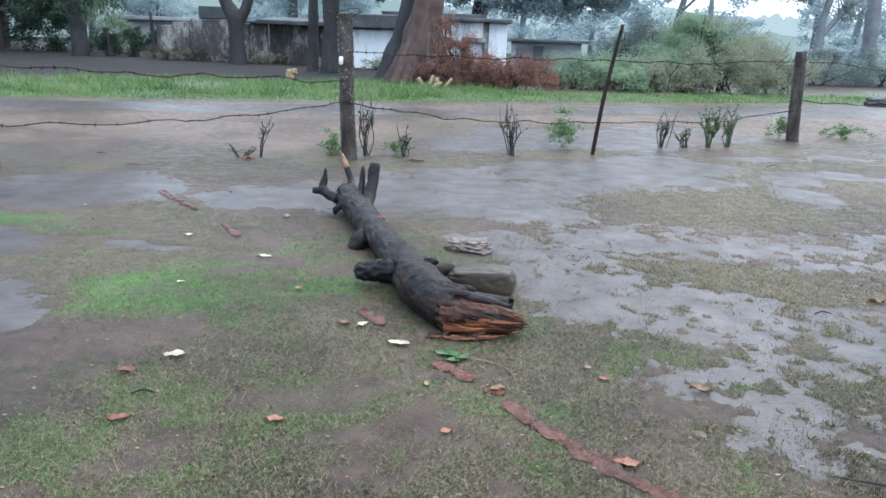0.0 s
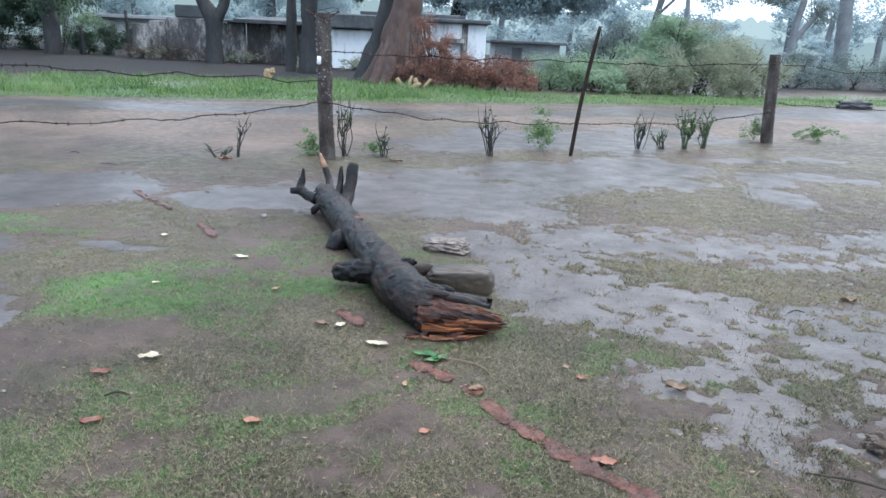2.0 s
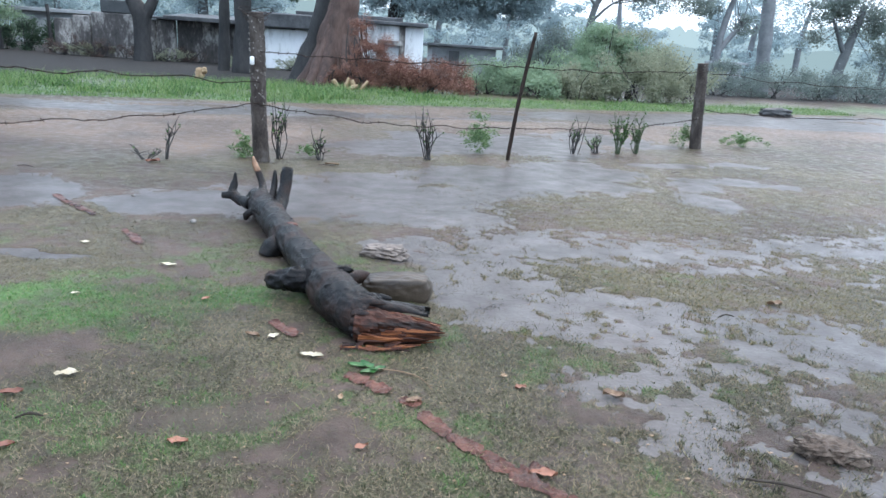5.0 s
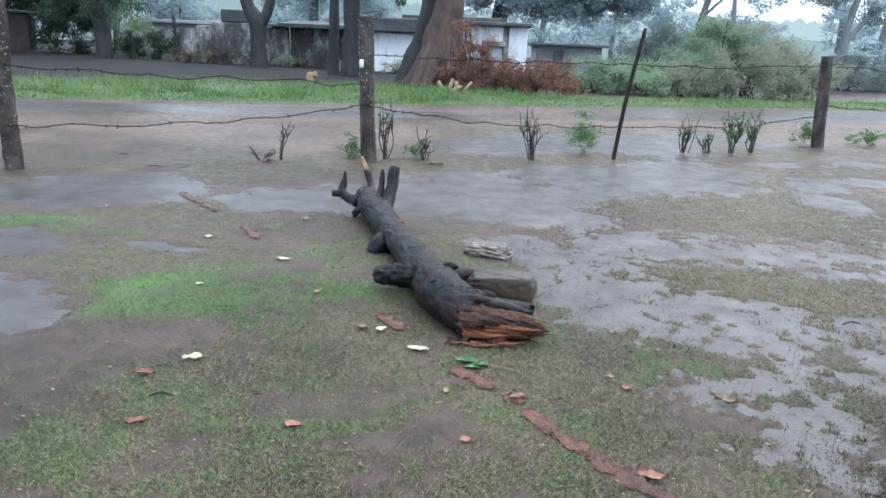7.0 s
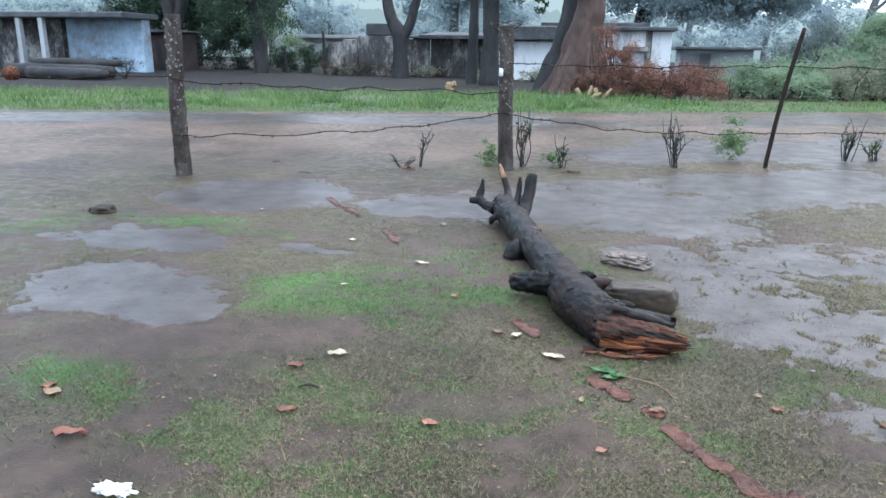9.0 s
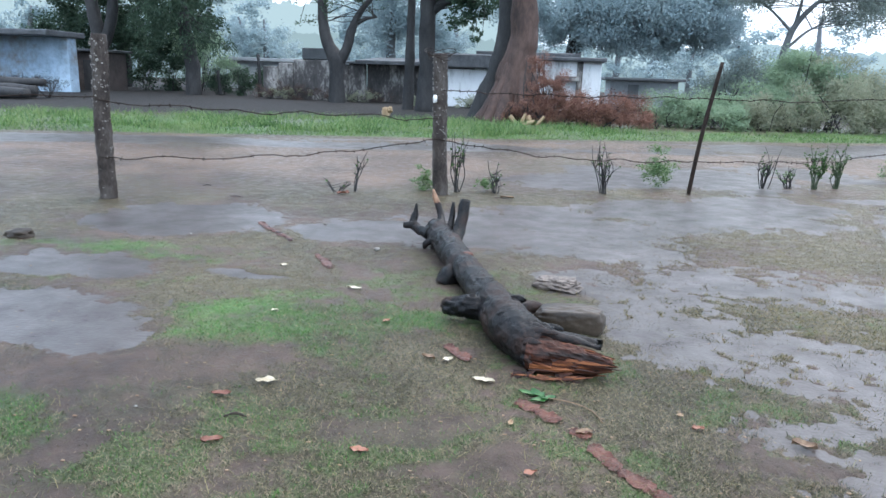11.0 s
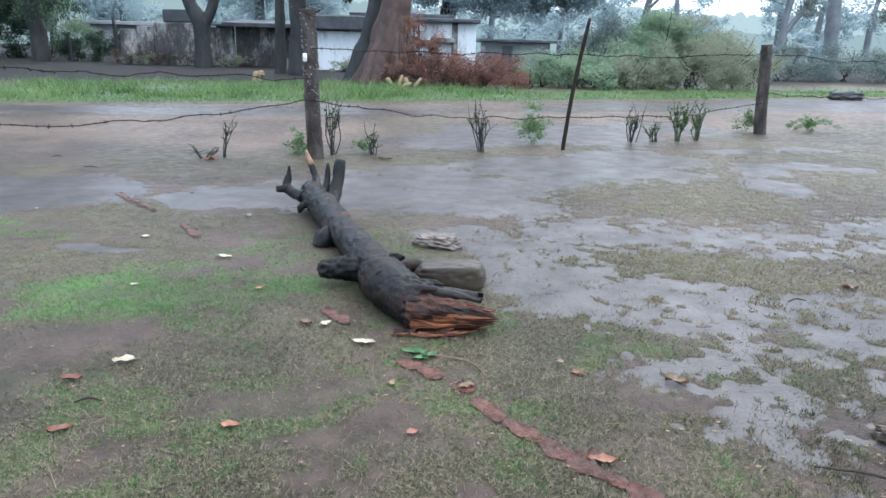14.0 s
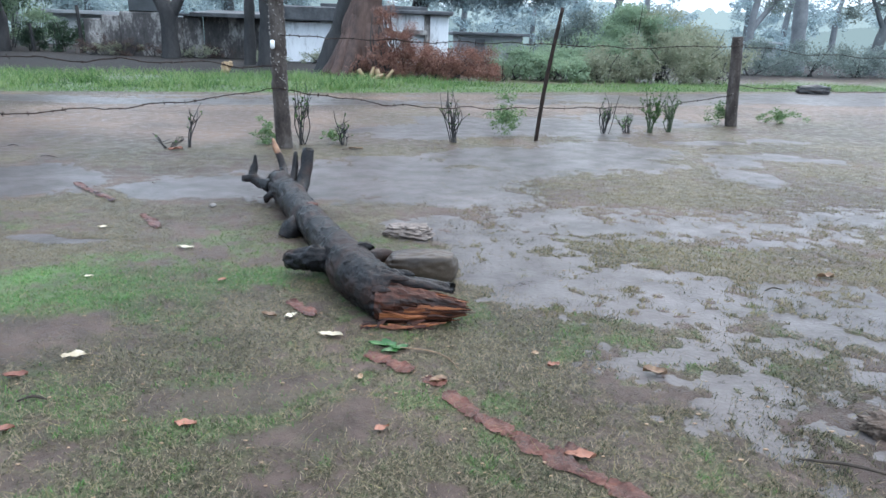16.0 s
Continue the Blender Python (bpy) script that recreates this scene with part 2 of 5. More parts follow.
def water_material():
    """Shallow muddy rain water, pitted by drops."""
    m = bpy.data.materials.new("muddy_rain_water")
    m.use_nodes = True
    n, l = m.node_tree.nodes, m.node_tree.links
    b = n["Principled BSDF"]
    geo = n.new("ShaderNodeNewGeometry")
    t, v = n.new("ShaderNodeTexNoise"), n.new("ShaderNodeTexNoise")
    t.inputs["Scale"].default_value, t.inputs["Detail"].default_value = 0.9, 5
    v.inputs["Scale"].default_value, v.inputs["Detail"].default_value = 45, 3
    for k in (t, v):
        l.new(geo.outputs["Position"], k.inputs["Vector"])
    r = n.new("ShaderNodeValToRGB")
    r.color_ramp.elements[0].position, r.color_ramp.elements[0].color = 0.35, (0.083, 0.073, 0.071, 1)
    r.color_ramp.elements[1].position, r.color_ramp.elements[1].color = 0.7, (0.138, 0.122, 0.118, 1)
    l.new(t.outputs["Fac"], r.inputs[0])
    l.new(r.outputs[0], b.inputs["Base Color"])
    b.inputs["Roughness"].default_value = 0.32
    b.inputs["IOR"].default_value = 1.33
    bp = n.new("ShaderNodeBump")
    bp.inputs["Strength"].default_value, bp.inputs["Distance"].default_value = 0.5, 0.006
    l.new(v.outputs["Fac"], bp.inputs["Height"])
    l.new(bp.outputs[0], b.inputs["Normal"])
    # shallow places let the ground show through
    k = n.new("ShaderNodeTexNoise")
    k.inputs["Scale"].default_value, k.inputs["Detail"].default_value = 3.2, 8
    k.inputs["Roughness"].default_value = 0.7
    l.new(geo.outputs["Position"], k.inputs["Vector"])
    mr = n.new("ShaderNodeMapRange")
    mr.inputs["From Min"].default_value, mr.inputs["From Max"].default_value = 0.35, 0.62
    mr.inputs["To Min"].default_value, mr.inputs["To Max"].default_value = 0.62, 0.97
    l.new(k.outputs["Fac"], mr.inputs["Value"])
    clear, mix = n.new("ShaderNodeBsdfTransparent"), n.new("ShaderNodeMixShader")
    l.new(mr.outputs[0], mix.inputs[0])
    l.new(clear.outputs[0], mix.inputs[1])
    l.new(b.outputs[0], mix.inputs[2])
    l.new(mix.outputs[0], n["Material Output"].inputs["Surface"])
    return m


# ---- builders ----
def part(name, geometry, mat, parent=None, label="", smooth=True):
    """One mesh object out of (verts, faces) in world metres, under a thing or a part, or at top level."""
    verts, faces = geometry
    base = Vector((0, 0, 0))
    p = parent
    while p:
        base += p.location
        p = p.parent
    me = bpy.data.meshes.new(name)
    me.from_pydata([tuple(Vector(v) - base) for v in verts], [], [tuple(f) for f in faces])
    me.materials.append(mat)
    if smooth:
        me.polygons.foreach_set("use_smooth", [True] * len(me.polygons))
    me.update()
    ob = new(name, me)
    if parent:
        ob.parent = parent
    if label:
        ob["label"] = label
    return ob


def thing(name, base, label, category, group="", kind=""):
    """An Empty at a thing's base, to parent its parts."""
    ob = new(name)
    ob.location = base
    return tagged(ob, label, category, group, kind)


def whole(name, geometry, mat, base, label, category, group="", kind="", smooth=True):
    """A thing that is one mesh, with its origin at its base."""
    verts, faces = geometry
    ob = part(name, ([tuple(Vector(v) - Vector(base)) for v in verts], faces), mat, None, "", smooth)
    ob.location = base
    return tagged(ob, label, category, group, kind)


def join(*geos):
    verts, faces = [], []
    for v, f in geos:
        k = len(verts)
        verts += list(v)
        faces += [tuple(i + k for i in q) for q in f]
    return verts, faces


def tube(path, radii, segs=10, rough=0.0, freq=3.0, cap=True, flat=1.0, steps=0, ridge=0.0):
    """A tapering, uneven tube along a path; steps adds rings between the given points."""
    pts = [Vector(p) for p in path]
    if steps:
        fine_p, fine_r = [], []
        for i in range(len(pts) - 1):
            p0, p1, p2, p3 = pts[max(0, i - 1)], pts[i], pts[i + 1], pts[min(len(pts) - 1, i + 2)]
            for k in range(steps):
                t = k / steps
                fine_p.append(0.5 * (2 * p1 + (p2 - p0) * t + (2 * p0 - 5 * p1 + 4 * p2 - p3) * t * t + (3 * p1 - p0 - 3 * p2 + p3) * t ** 3))
                fine_r.append(radii[i] + (radii[i + 1] - radii[i]) * t)
        fine_p.append(pts[-1])
        fine_r.append(radii[-1])
        pts, radii = fine_p, fine_r
    verts, faces = [], []
    side = None
    for i, p in enumerate(pts):
        d = (pts[min(i + 1, len(pts) - 1)] - pts[max(i - 1, 0)]).normalized()
        if side is None:
            side = d.orthogonal().normalized()
        side = (side - d * side.dot(d)).normalized()
        up = d.cross(side)
        for k in range(segs):
            a = 2 * math.pi * k / segs
            q = side * math.cos(a) + up * math.sin(a) * flat
            r = radii[i]
            if rough:
                r *= 1 + rough * (noise.noise((p + q * radii[i]) * freq) + 0.5 * noise.noise((p + q * radii[i]) * freq * 2.7))
            if ridge:
                s = i * 0.16
                r += ridge * (0.35 - abs(noise.noise(Vector((2.6 * math.cos(a), 2.6 * math.sin(a), s * 0.5)))) - 0.6 * abs(noise.noise(Vector((7 * math.cos(a), 7 * math.sin(a), s * 1.3)))))
            verts.append(p + q * r)
    n = len(pts)
    for i in range(n - 1):
        for k in range(segs):
            a, b = i * segs + k, i * segs + (k + 1) % segs
            faces.append((a, b, b + segs, a + segs))
    if cap:
        faces.append(tuple(range(segs))[::-1])
        faces.append(tuple((n - 1) * segs + k for k in range(segs)))
    return verts, faces


def block(x0, x1, y0, y1, z0, z1, bevel=0.02):
    """A box with bevelled edges."""
    bm = bmesh.new()
    bmesh.ops.create_cube(bm, size=1)
    for v in bm.verts:
        v.co = Vector((x0 + (v.co.x + 0.5) * (x1 - x0), y0 + (v.co.y + 0.5) * (y1 - y0), z0 + (v.co.z + 0.5) * (z1 - z0)))
    if bevel:
        bmesh.ops.bevel(bm, geom=bm.edges[:], offset=bevel, segments=1, affect="EDGES")
    bm.verts.ensure_lookup_table()
    geo = [v.co.copy() for v in bm.verts], [tuple(v.index for v in f.verts) for f in bm.faces]
    bm.free()
    return geo


def turned(geo, about, degrees, axis="Z"):
    m = Matrix.Translation(about) @ Matrix.Rotation(radians(degrees), 4, axis) @ Matrix.Translation(-Vector(about))
    return [m @ Vector(v) for v in geo[0]], geo[1]


def lump(centre, size, rough=0.2, freq=2.0, level=3, seed=0.0, square=0.0):
    """An uneven rounded stone; square pulls it towards a block."""
    bm = bmesh.new()
    bmesh.ops.create_icosphere(bm, subdivisions=level, radius=1)
    verts = []
    for v in bm.verts:
        p = v.co.normalized()
        if square:
            q = p / max(abs(p.x), abs(p.y), abs(p.z))
            p = p.lerp(q, square)
        p = p * (1 + rough * (noise.noise(p * freq + Vector((seed, 0, 0))) + 0.4 * noise.noise(p * freq * 3 + Vector((0, seed, 0)))))
        verts.append(Vector(centre) + Vector((p.x * size[0], p.y * size[1], p.z * size[2])))
    geo = verts, [tuple(v.index for v in f.verts) for f in bm.faces]
    bm.free()
    return geo


def leaf_cloud(blobs, count, size, seed, droop=0.0, narrow=0.5, hollow=0.45, clumping=10, loose=1.0):
    """Many small leaves in uneven clumps: blobs are (centre, radii)."""
    rng = random.Random(seed)
    verts, faces = [], []
    vol = [b[1][0] * b[1][1] * b[1][2] for b in blobs]
    clumps = []
    for b in blobs:
        for _ in range(clumping):
            d = Vector((rng.gauss(0, 1), rng.gauss(0, 1), rng.gauss(0, 1))).normalized() * (hollow + (1 - hollow) * rng.random())
            clumps.append((Vector(b[0]) + Vector((d.x * b[1][0], d.y * b[1][1], d.z * b[1][2])), min(b[1]) * loose * rng.uniform(0.22, 0.5)))
    weights = [v for v in vol for _ in range(clumping)]
    for c, r in rng.choices(clumps, weights, k=count):
        d = Vector((rng.gauss(0, 1), rng.gauss(0, 1), rng.gauss(0, 0.7))) * r * 0.6
        p = c + d
        p.z -= droop * rng.random() * r
        s = size * rng.uniform(0.6, 1.4)
        u = Vector((rng.gauss(0, 1), rng.gauss(0, 1), rng.gauss(0, 0.6) - droop)).normalized()
        w = u.cross(Vector((rng.gauss(0, 1), rng.gauss(0, 1), rng.gauss(0, 1)))).normalized() * narrow
        k = len(verts)
        verts += [p - u * s * 0.5, p + w * s * 0.5, p + u * s * 0.5, p - w * s * 0.5]
        faces.append((k, k + 1, k + 2, k + 3))
    return verts, faces

# ---- ground: one sheet from underfoot to the horizon ----
def lattice(ix, iy, seed):
    h = (ix * 374761393 + iy * 668265263 + seed * 982451653) & 0xFFFFFFFF
    h = ((h ^ (h >> 13)) * 1274126177) & 0xFFFFFFFF
    return ((h ^ (h >> 16)) & 0xFFFF) / 65535.0


def value_noise(x, y, seed):
    ix, iy = np.floor(x).astype(np.int64), np.floor(y).astype(np.int64)
    fx, fy = x - ix, y - iy
    fx, fy = fx * fx * (3 - 2 * fx), fy * fy * (3 - 2 * fy)
    a, b = lattice(ix, iy, seed), lattice(ix + 1, iy, seed)
    c, d = lattice(ix, iy + 1, seed), lattice(ix + 1, iy + 1, seed)
    return (a + (b - a) * fx) * (1 - fy) + (c + (d - c) * fx) * fy


def fbm(x, y, freq, seed, octaves=4):
    total, amp, norm = 0.0, 1.0, 0.0
    for k in range(octaves):
        total = total + amp * value_noise(x * freq * 2 ** k, y * freq * 2 ** k, seed + k)
        norm += amp
        amp *= 0.55
    return total / norm - 0.5


# hollows that hold rain water: centre x, y, half-widths
POOLS_FENCE = [(0.35, 7.5, 1.5, 1.35), (1.85, 8.75, 1.5, 1.3), (3.0, 9.5, 1.15, 1.0), (3.0, 8.5, 0.75, 0.6), (-0.95, 6.9, 0.95, 0.75), (-1.75, 6.75, 0.6, 0.65), (-3.6, 6.9, 1.0, 0.95), (0.95, 6.5, 0.6, 0.65)]
POOLS_SIDE = [(4.8, 10.6, 0.8, 0.28), (6.1, 10.8, 0.6, 0.3), (4.9, 9.25, 0.75, 0.32), (4.15, 7.75, 0.45, 0.62), (4.3, 8.6, 0.6, 0.4), (5.6, 8.9, 0.6, 0.22)]
POOLS_NEAR = [(0.38, 5.36, 0.48, 0.36), (1.55, 5.55, 0.85, 0.42), (2.8, 5.6, 0.85, 0.28), (4.1, 5.65, 0.75, 0.25), (0.95, 4.75, 0.42, 0.75), (1.7, 4.0, 0.82, 0.48), (0.9, 4.05, 0.42, 0.4), (2.35, 3.4, 0.55, 0.48), (2.85, 3.55, 0.45, 0.45), (1.5, 2.56, 0.24, 0.14), (2.0, 2.2, 0.4, 0.16)]
POOLS_BACK = [(0.4, 11.2, 1.1, 0.95), (1.6, 12.2, 1.2, 1.3), (3.1, 12.3, 1.3, 1.6), (4.6, 13.9, 1.3, 1.0), (5.3, 12.8, 0.8, 0.5)]
POOLS_LEFT = [(-2.95, 3.85, 0.8, 0.62), (-2.45, 3.6, 0.4, 0.4), (-3.5, 4.95, 0.9, 0.24), (-2.15, 5.0, 0.35, 0.14)]
# bare trodden mud, and turf that stands clear of the flood
BARE = [(-2.1, 2.95, 0.75, 0.36), (-1.62, 3.2, 0.36, 0.3), (-0.42, 2.9, 0.26, 0.14), (-0.2, 2.4, 0.2, 0.13), (-1.05, 2.28, 0.26, 0.12), (-1.2, 7.3, 1.0, 0.9), (-3.3, 7.2, 1.2, 0.8), (-2.0, 2.0, 0.5, 0.2)]
DRY = [(2.85, 6.75, 1.0, 0.5), (4.1, 6.7, 1.4, 0.4), (1.75, 4.85, 0.7, 0.26), (2.7, 4.6, 0.9, 0.32), (3.5, 4.6, 0.7, 0.45), (1.15, 3.3, 0.6, 0.22), (0.8, 8.1, 0.35, 0.07), (-2.2, 8.75, 1.2, 0.25), (-0.3, 9.35, 1.0, 0.2), (1.1, 9.9, 0.7, 0.14)]
WATER = 0.0


def road_edges(x):
    return 14.9 + 0.25 * x, 18.6 + 0.31 * x + 0.1 * np.maximum(x, 0)


def inside(ellipses, x, y):
    """One in the middle of an ellipse, nought on its rim, less outside."""
    p = np.full_like(x, -1.0)
    for cx, cy, rx, ry in ellipses:
        p = np.maximum(p, 1 - ((x - cx) / rx) ** 2 - ((y - cy) / ry) ** 2)
    return p


def shape(x, y):
    """Height of the ground and the masks of its cover."""
    wide = fbm(x, y, 0.9, 3, 5)
    small = fbm(x, y, 7.0, 11, 4)
    grain = fbm(x, y, 26.0, 71, 3)
    wx, wy = x + 0.8 * fbm(x, y, 1.5, 51, 5), y + 0.7 * fbm(x, y, 1.5, 61, 5)
    p = np.minimum(inside(POOLS_FENCE + POOLS_SIDE + POOLS_NEAR + POOLS_BACK + POOLS_LEFT, wx, wy), 0.7)
    flooded = np.clip((x - 0.55 + 0.04 * y) / 0.6, 0, 1) * np.clip((y - 1.7) / 0.5, 0, 1) * np.clip((7.2 + 0.2 * x - y) / 1.5, 0, 1)
    dry = np.clip(inside(DRY, wx, wy) + 0.5, 0, 1.2)
    soak = np.maximum(p, -1 + 1.25 * flooded) - 0.6 * dry
    wet = soak + 0.6 * wide + 1.0 * fbm(x * 0.7, y, 2.6, 17, 4) + 1.5 * small + 1.2 * grain
    wet = wet + flooded * 1.6 * fbm(x, y, 13.0, 131, 3) + np.clip(dry, 0, 1) * (y < 11) * 1.6 * np.maximum(fbm(x * 0.6, y, 4.5, 151, 4), -0.05)
    wet = wet - flooded * np.clip(3.6 * fbm(x * 0.8, y, 5.0, 101, 4) + 0.55 * (3.3 - y), 0, 0.9)
    near, far = road_edges(x)
    on_road = np.clip((y - near) / 0.8, 0, 1) * np.clip((far - y) / 0.5, 0, 1)
    wet = np.maximum(wet, on_road * (0.6 + 3.0 * fbm(x * 0.35, y, 0.8, 29, 4)) - (1 - on_road) * 2)
    level = np.clip(wet, -1.0, 0.6)
    z = 0.004 - 0.022 * level * np.where(level > 0, 1.0, 0.5) + 0.010 * small + 0.008 * grain
    z = z + np.where((y > far) & (y < far + 60), 0.06 * np.clip((y - far) / 1.5, 0, 1), 0)
    behind_fence = np.clip((y - (9.9 + 0.46 * x)) / 0.5, 0, 1)
    mud = behind_fence * np.clip((far - y) / 0.4, 0, 1) * np.clip(0.7 + 4.0 * fbm(x, y, 0.45, 97, 4) + 1.2 * small, 0.0, 1)
    yard = np.clip((y - far - 6.5 - 1.5 * wide) / 2, 0, 1)
    bare = np.clip(1.2 * (inside(BARE, wx, wy) + 0.2 + 2.6 * small + 1.6 * grain), 0, 1)
    turf = np.clip(0.62 - (0.8 - 0.55 * flooded) * np.maximum(wet, -0.4) + 4.5 * fbm(x, y, 1.7, 41, 5) + 3.0 * small + 1.8 * grain + 0.6 * dry, 0.04, 1)
    turf = turf * (1 - 0.85 * bare) * (1 - behind_fence * 0.3) * (1 - yard)
    g = np.maximum(1.1 - ((wx + 1.35) / 0.72) ** 2 - ((wy - 4.0) / 0.62) ** 2, 0.9 - ((wx + 0.62) / 0.5) ** 2 - ((wy - 4.1) / 0.42) ** 2)
    g = np.maximum(g, 0.7 - ((wx + 3.3) / 1.3) ** 2 - ((wy - 5.45) / 0.32) ** 2)
    g = np.maximum(g, 0.62 - ((wx + 2.2) / 0.7) ** 2 - ((wy - 2.45) / 0.28) ** 2)
    green = np.clip(g - 0.15 + 2.0 * wide + 1.6 * small + grain, 0, 1)
    tufts = np.clip(3.5 * fbm(x, y, 1.9, 141, 4) + 2.5 * small + 1.5 * grain - 0.45, 0, 0.4) * (y < 5.5)
    green = np.maximum(green, tufts) * (1 - 0.8 * bare) * (wet < 0.15)
    strip = np.clip((y - far) / 0.3, 0, 1) * np.clip((far + 7 - 3 * np.clip(x / 4, 0, 1) - y) / 1.0, 0, 1) * np.clip(0.85 + 1.5 * fbm(x, y, 0.7, 83, 4), 0, 1)
    green = np.maximum(green, strip * 0.85)
    return z, wet, turf, green, mud, yard


def ground_at(x, y):
    return float(shape(np.array([float(x)]), np.array([float(y)]))[0][0])


def build_ground():
    front = np.radians(np.linspace(-50, 50, 660))
    back = np.radians(np.linspace(50, 310, 40))[1:-1]
    angle = np.concatenate([front, back])
    r = np.concatenate([0.4 * 1.006 ** np.arange(502), 8.05 * 1.018 ** np.arange(1, 80), 33 * 1.16 ** np.arange(1, 32)])
    A, R = np.meshgrid(angle, r)
    x, y = (R * np.sin(A)).ravel(), (R * np.cos(A)).ravel()
    z, wet, turf, green, mud, yard = shape(x, y)
    z = np.where(R.ravel() > 60, 0.05, z)
    na, nr = len(angle), len(r)
    i, j = np.meshgrid(np.arange(nr - 1), np.arange(na), indexing="ij")
    a, b = (i * na + j).ravel(), (i * na + (j + 1) % na).ravel()
    quads = np.stack([a, a + na, b + na, b], 1)[:, ::-1]
    verts = np.vstack([np.stack([x, y, z], 1), [[0, 0, 0.01]]])
    me = bpy.data.meshes.new("ground")
    me.vertices.add(len(verts))
    me.vertices.foreach_set("co", verts.ravel())
    tri = [[len(verts) - 1, (k + 1) % na, k] for k in range(na)]
    loops = np.concatenate([quads.ravel(), np.array(tri).ravel()])
    me.loops.add(len(loops))
    me.loops.foreach_set("vertex_index", loops.astype(np.int32))
    starts = np.concatenate([np.arange(len(quads)) * 4, len(quads) * 4 + np.arange(na) * 3])
    me.polygons.add(len(starts))
    me.polygons.foreach_set("loop_start", starts.astype(np.int32))
    me.update(calc_edges=True)
    me.validate()
    me.polygons.foreach_set("use_smooth", [True] * len(me.polygons))
    for name, values in (("turf", turf), ("green", green), ("mud", mud), ("yard", yard)):
        at = me.attributes.new(name, "FLOAT", "POINT")
        at.data.foreach_set("value", np.append(values, 0).astype(np.float32))
    me.materials.append(ground_material())
    return tagged(new("ground", me), "wet muddy earth with cropped grass after rain", "ground", kind="structure")


build_ground()
geo = [(-16, -4, WATER), (22, -4, WATER), (22, 30, WATER), (-16, 30, WATER)], [(0, 1, 2, 3)]
tagged(part("water", geo, water_material()), "shallow muddy rain water lying in puddles", "puddle", kind="structure")


def blades(region, count, height, width, seed, keep, lean=0.6, tall=1):
    """Grass blades, one bent or straight sliver each, where keep(x, y) allows; region: x, y range or polar range."""
    rng = np.random.default_rng(seed)
    x, y = region(rng, count)
    z, wet, turf, green, mud, yard = shape(x, y)
    ok = keep(rng, x, y, z, wet, turf, green, mud)
    x, y, z = x[ok], y[ok], z[ok]
    n = len(x)
    a = rng.uniform(0, 2 * np.pi, n)
    h = height * rng.uniform(0.4, 1.3, n)
    b = rng.uniform(0, 2 * np.pi, n)
    tilt = lean * rng.uniform(0.2, 1.4, n) * h
    wx, wy = np.cos(a) * width / 2, np.sin(a) * width / 2
    base1 = np.stack([x - wx, y - wy, z - 0.004], 1)
    base2 = np.stack([x + wx, y + wy, z - 0.004], 1)
    tip = np.stack([x + np.cos(b) * tilt, y + np.sin(b) * tilt, z + h], 1)
    verts = np.stack([base1, base2, tip], 1).reshape(-1, 3)
    me = bpy.data.meshes.new("grass")
    me.vertices.add(n * 3)
    me.vertices.foreach_set("co", verts.ravel())
    me.loops.add(n * 3)
    me.loops.foreach_set("vertex_index", np.arange(n * 3, dtype=np.int32))
    me.polygons.add(n)
    me.polygons.foreach_set("loop_start", np.arange(0, n * 3, 3, dtype=np.int32))
    me.update(calc_edges=True)
    return me


def polar(r0, r1, a0=-42, a1=42, power=1.0):
    def region(rng, count):
        r = r0 * (r1 / r0) ** (rng.uniform(0, 1, count) ** power)
        a = np.radians(rng.uniform(a0, a1, count))
        return r * np.sin(a), r * np.cos(a)
    return region


def near_fence(x, y):
    return y < 9.9 + 0.46 * x


def grass(me, mat, label):
    me.materials.append(mat)
    tagged(new("grass", me), label, "grass", kind="stuff")


grass(blades(polar(1.5, 12), 460000, 0.012, 0.0042, 1, lambda g, x, y, z, w, t, gr, m: (g.uniform(0, 1, len(x)) < t * 0.8) & near_fence(x, y) & (w < 0.3), 2.0),
      M_BLADE, "short wet dull green turf in muddy earth")
grass(blades(polar(1.6, 7, -45, 40), 130000, 0.017, 0.0045, 2, lambda g, x, y, z, w, t, gr, m: (g.uniform(0, 1, len(x)) < gr) & near_fence(x, y), 0.9),
      M_BLADEGREEN, "bright green patch of short wet grass")
grass(blades(polar(2.5, 13, -5, 45), 110000, 0.018, 0.005, 3, lambda g, x, y, z, w, t, gr, m: (w > -1.6) & (w < 0.3) & (x + 0.3 * y > 2.0) & (y > 3.6) & near_fence(x, y) & (x > 0.6) & (g.uniform(0, 1, len(x)) < 0.8), 1.2),
      M_BLADEDRY, "straw-coloured drowned grass between puddles")


def verge_region(rng, count):
    x = rng.uniform(-24, 20, count)
    return x, road_edges(x)[1] + 0.1 + 7.0 * rng.uniform(0, 1, count) ** 1.3


grass(blades(verge_region, 100000, 0.22, 0.018, 4, lambda g, x, y, z, w, t, gr, m: (y > road_edges(x)[1] + 0.7 + 1.5 * fbm(x, y, 0.5, 7, 3)) & (g.uniform(0, 1, len(x)) < (0.45 + 3.2 * fbm(x, y, 1.1, 5, 4)) * np.clip(1.0 - 0.22 * (x - 0.5), 0.12, 1)) & ((x < 2) | (y < road_edges(x)[1] + 3.2)), 0.9),
      M_VERGE, "lush tall green grass on the road verge")
grass(blades(verge_region, 50000, 0.07, 0.018, 5, lambda g, x, y, z, w, t, gr, m: y < road_edges(x)[1] + 2.5, 0.8),
      M_VERGE, "short green grass along the road edge")


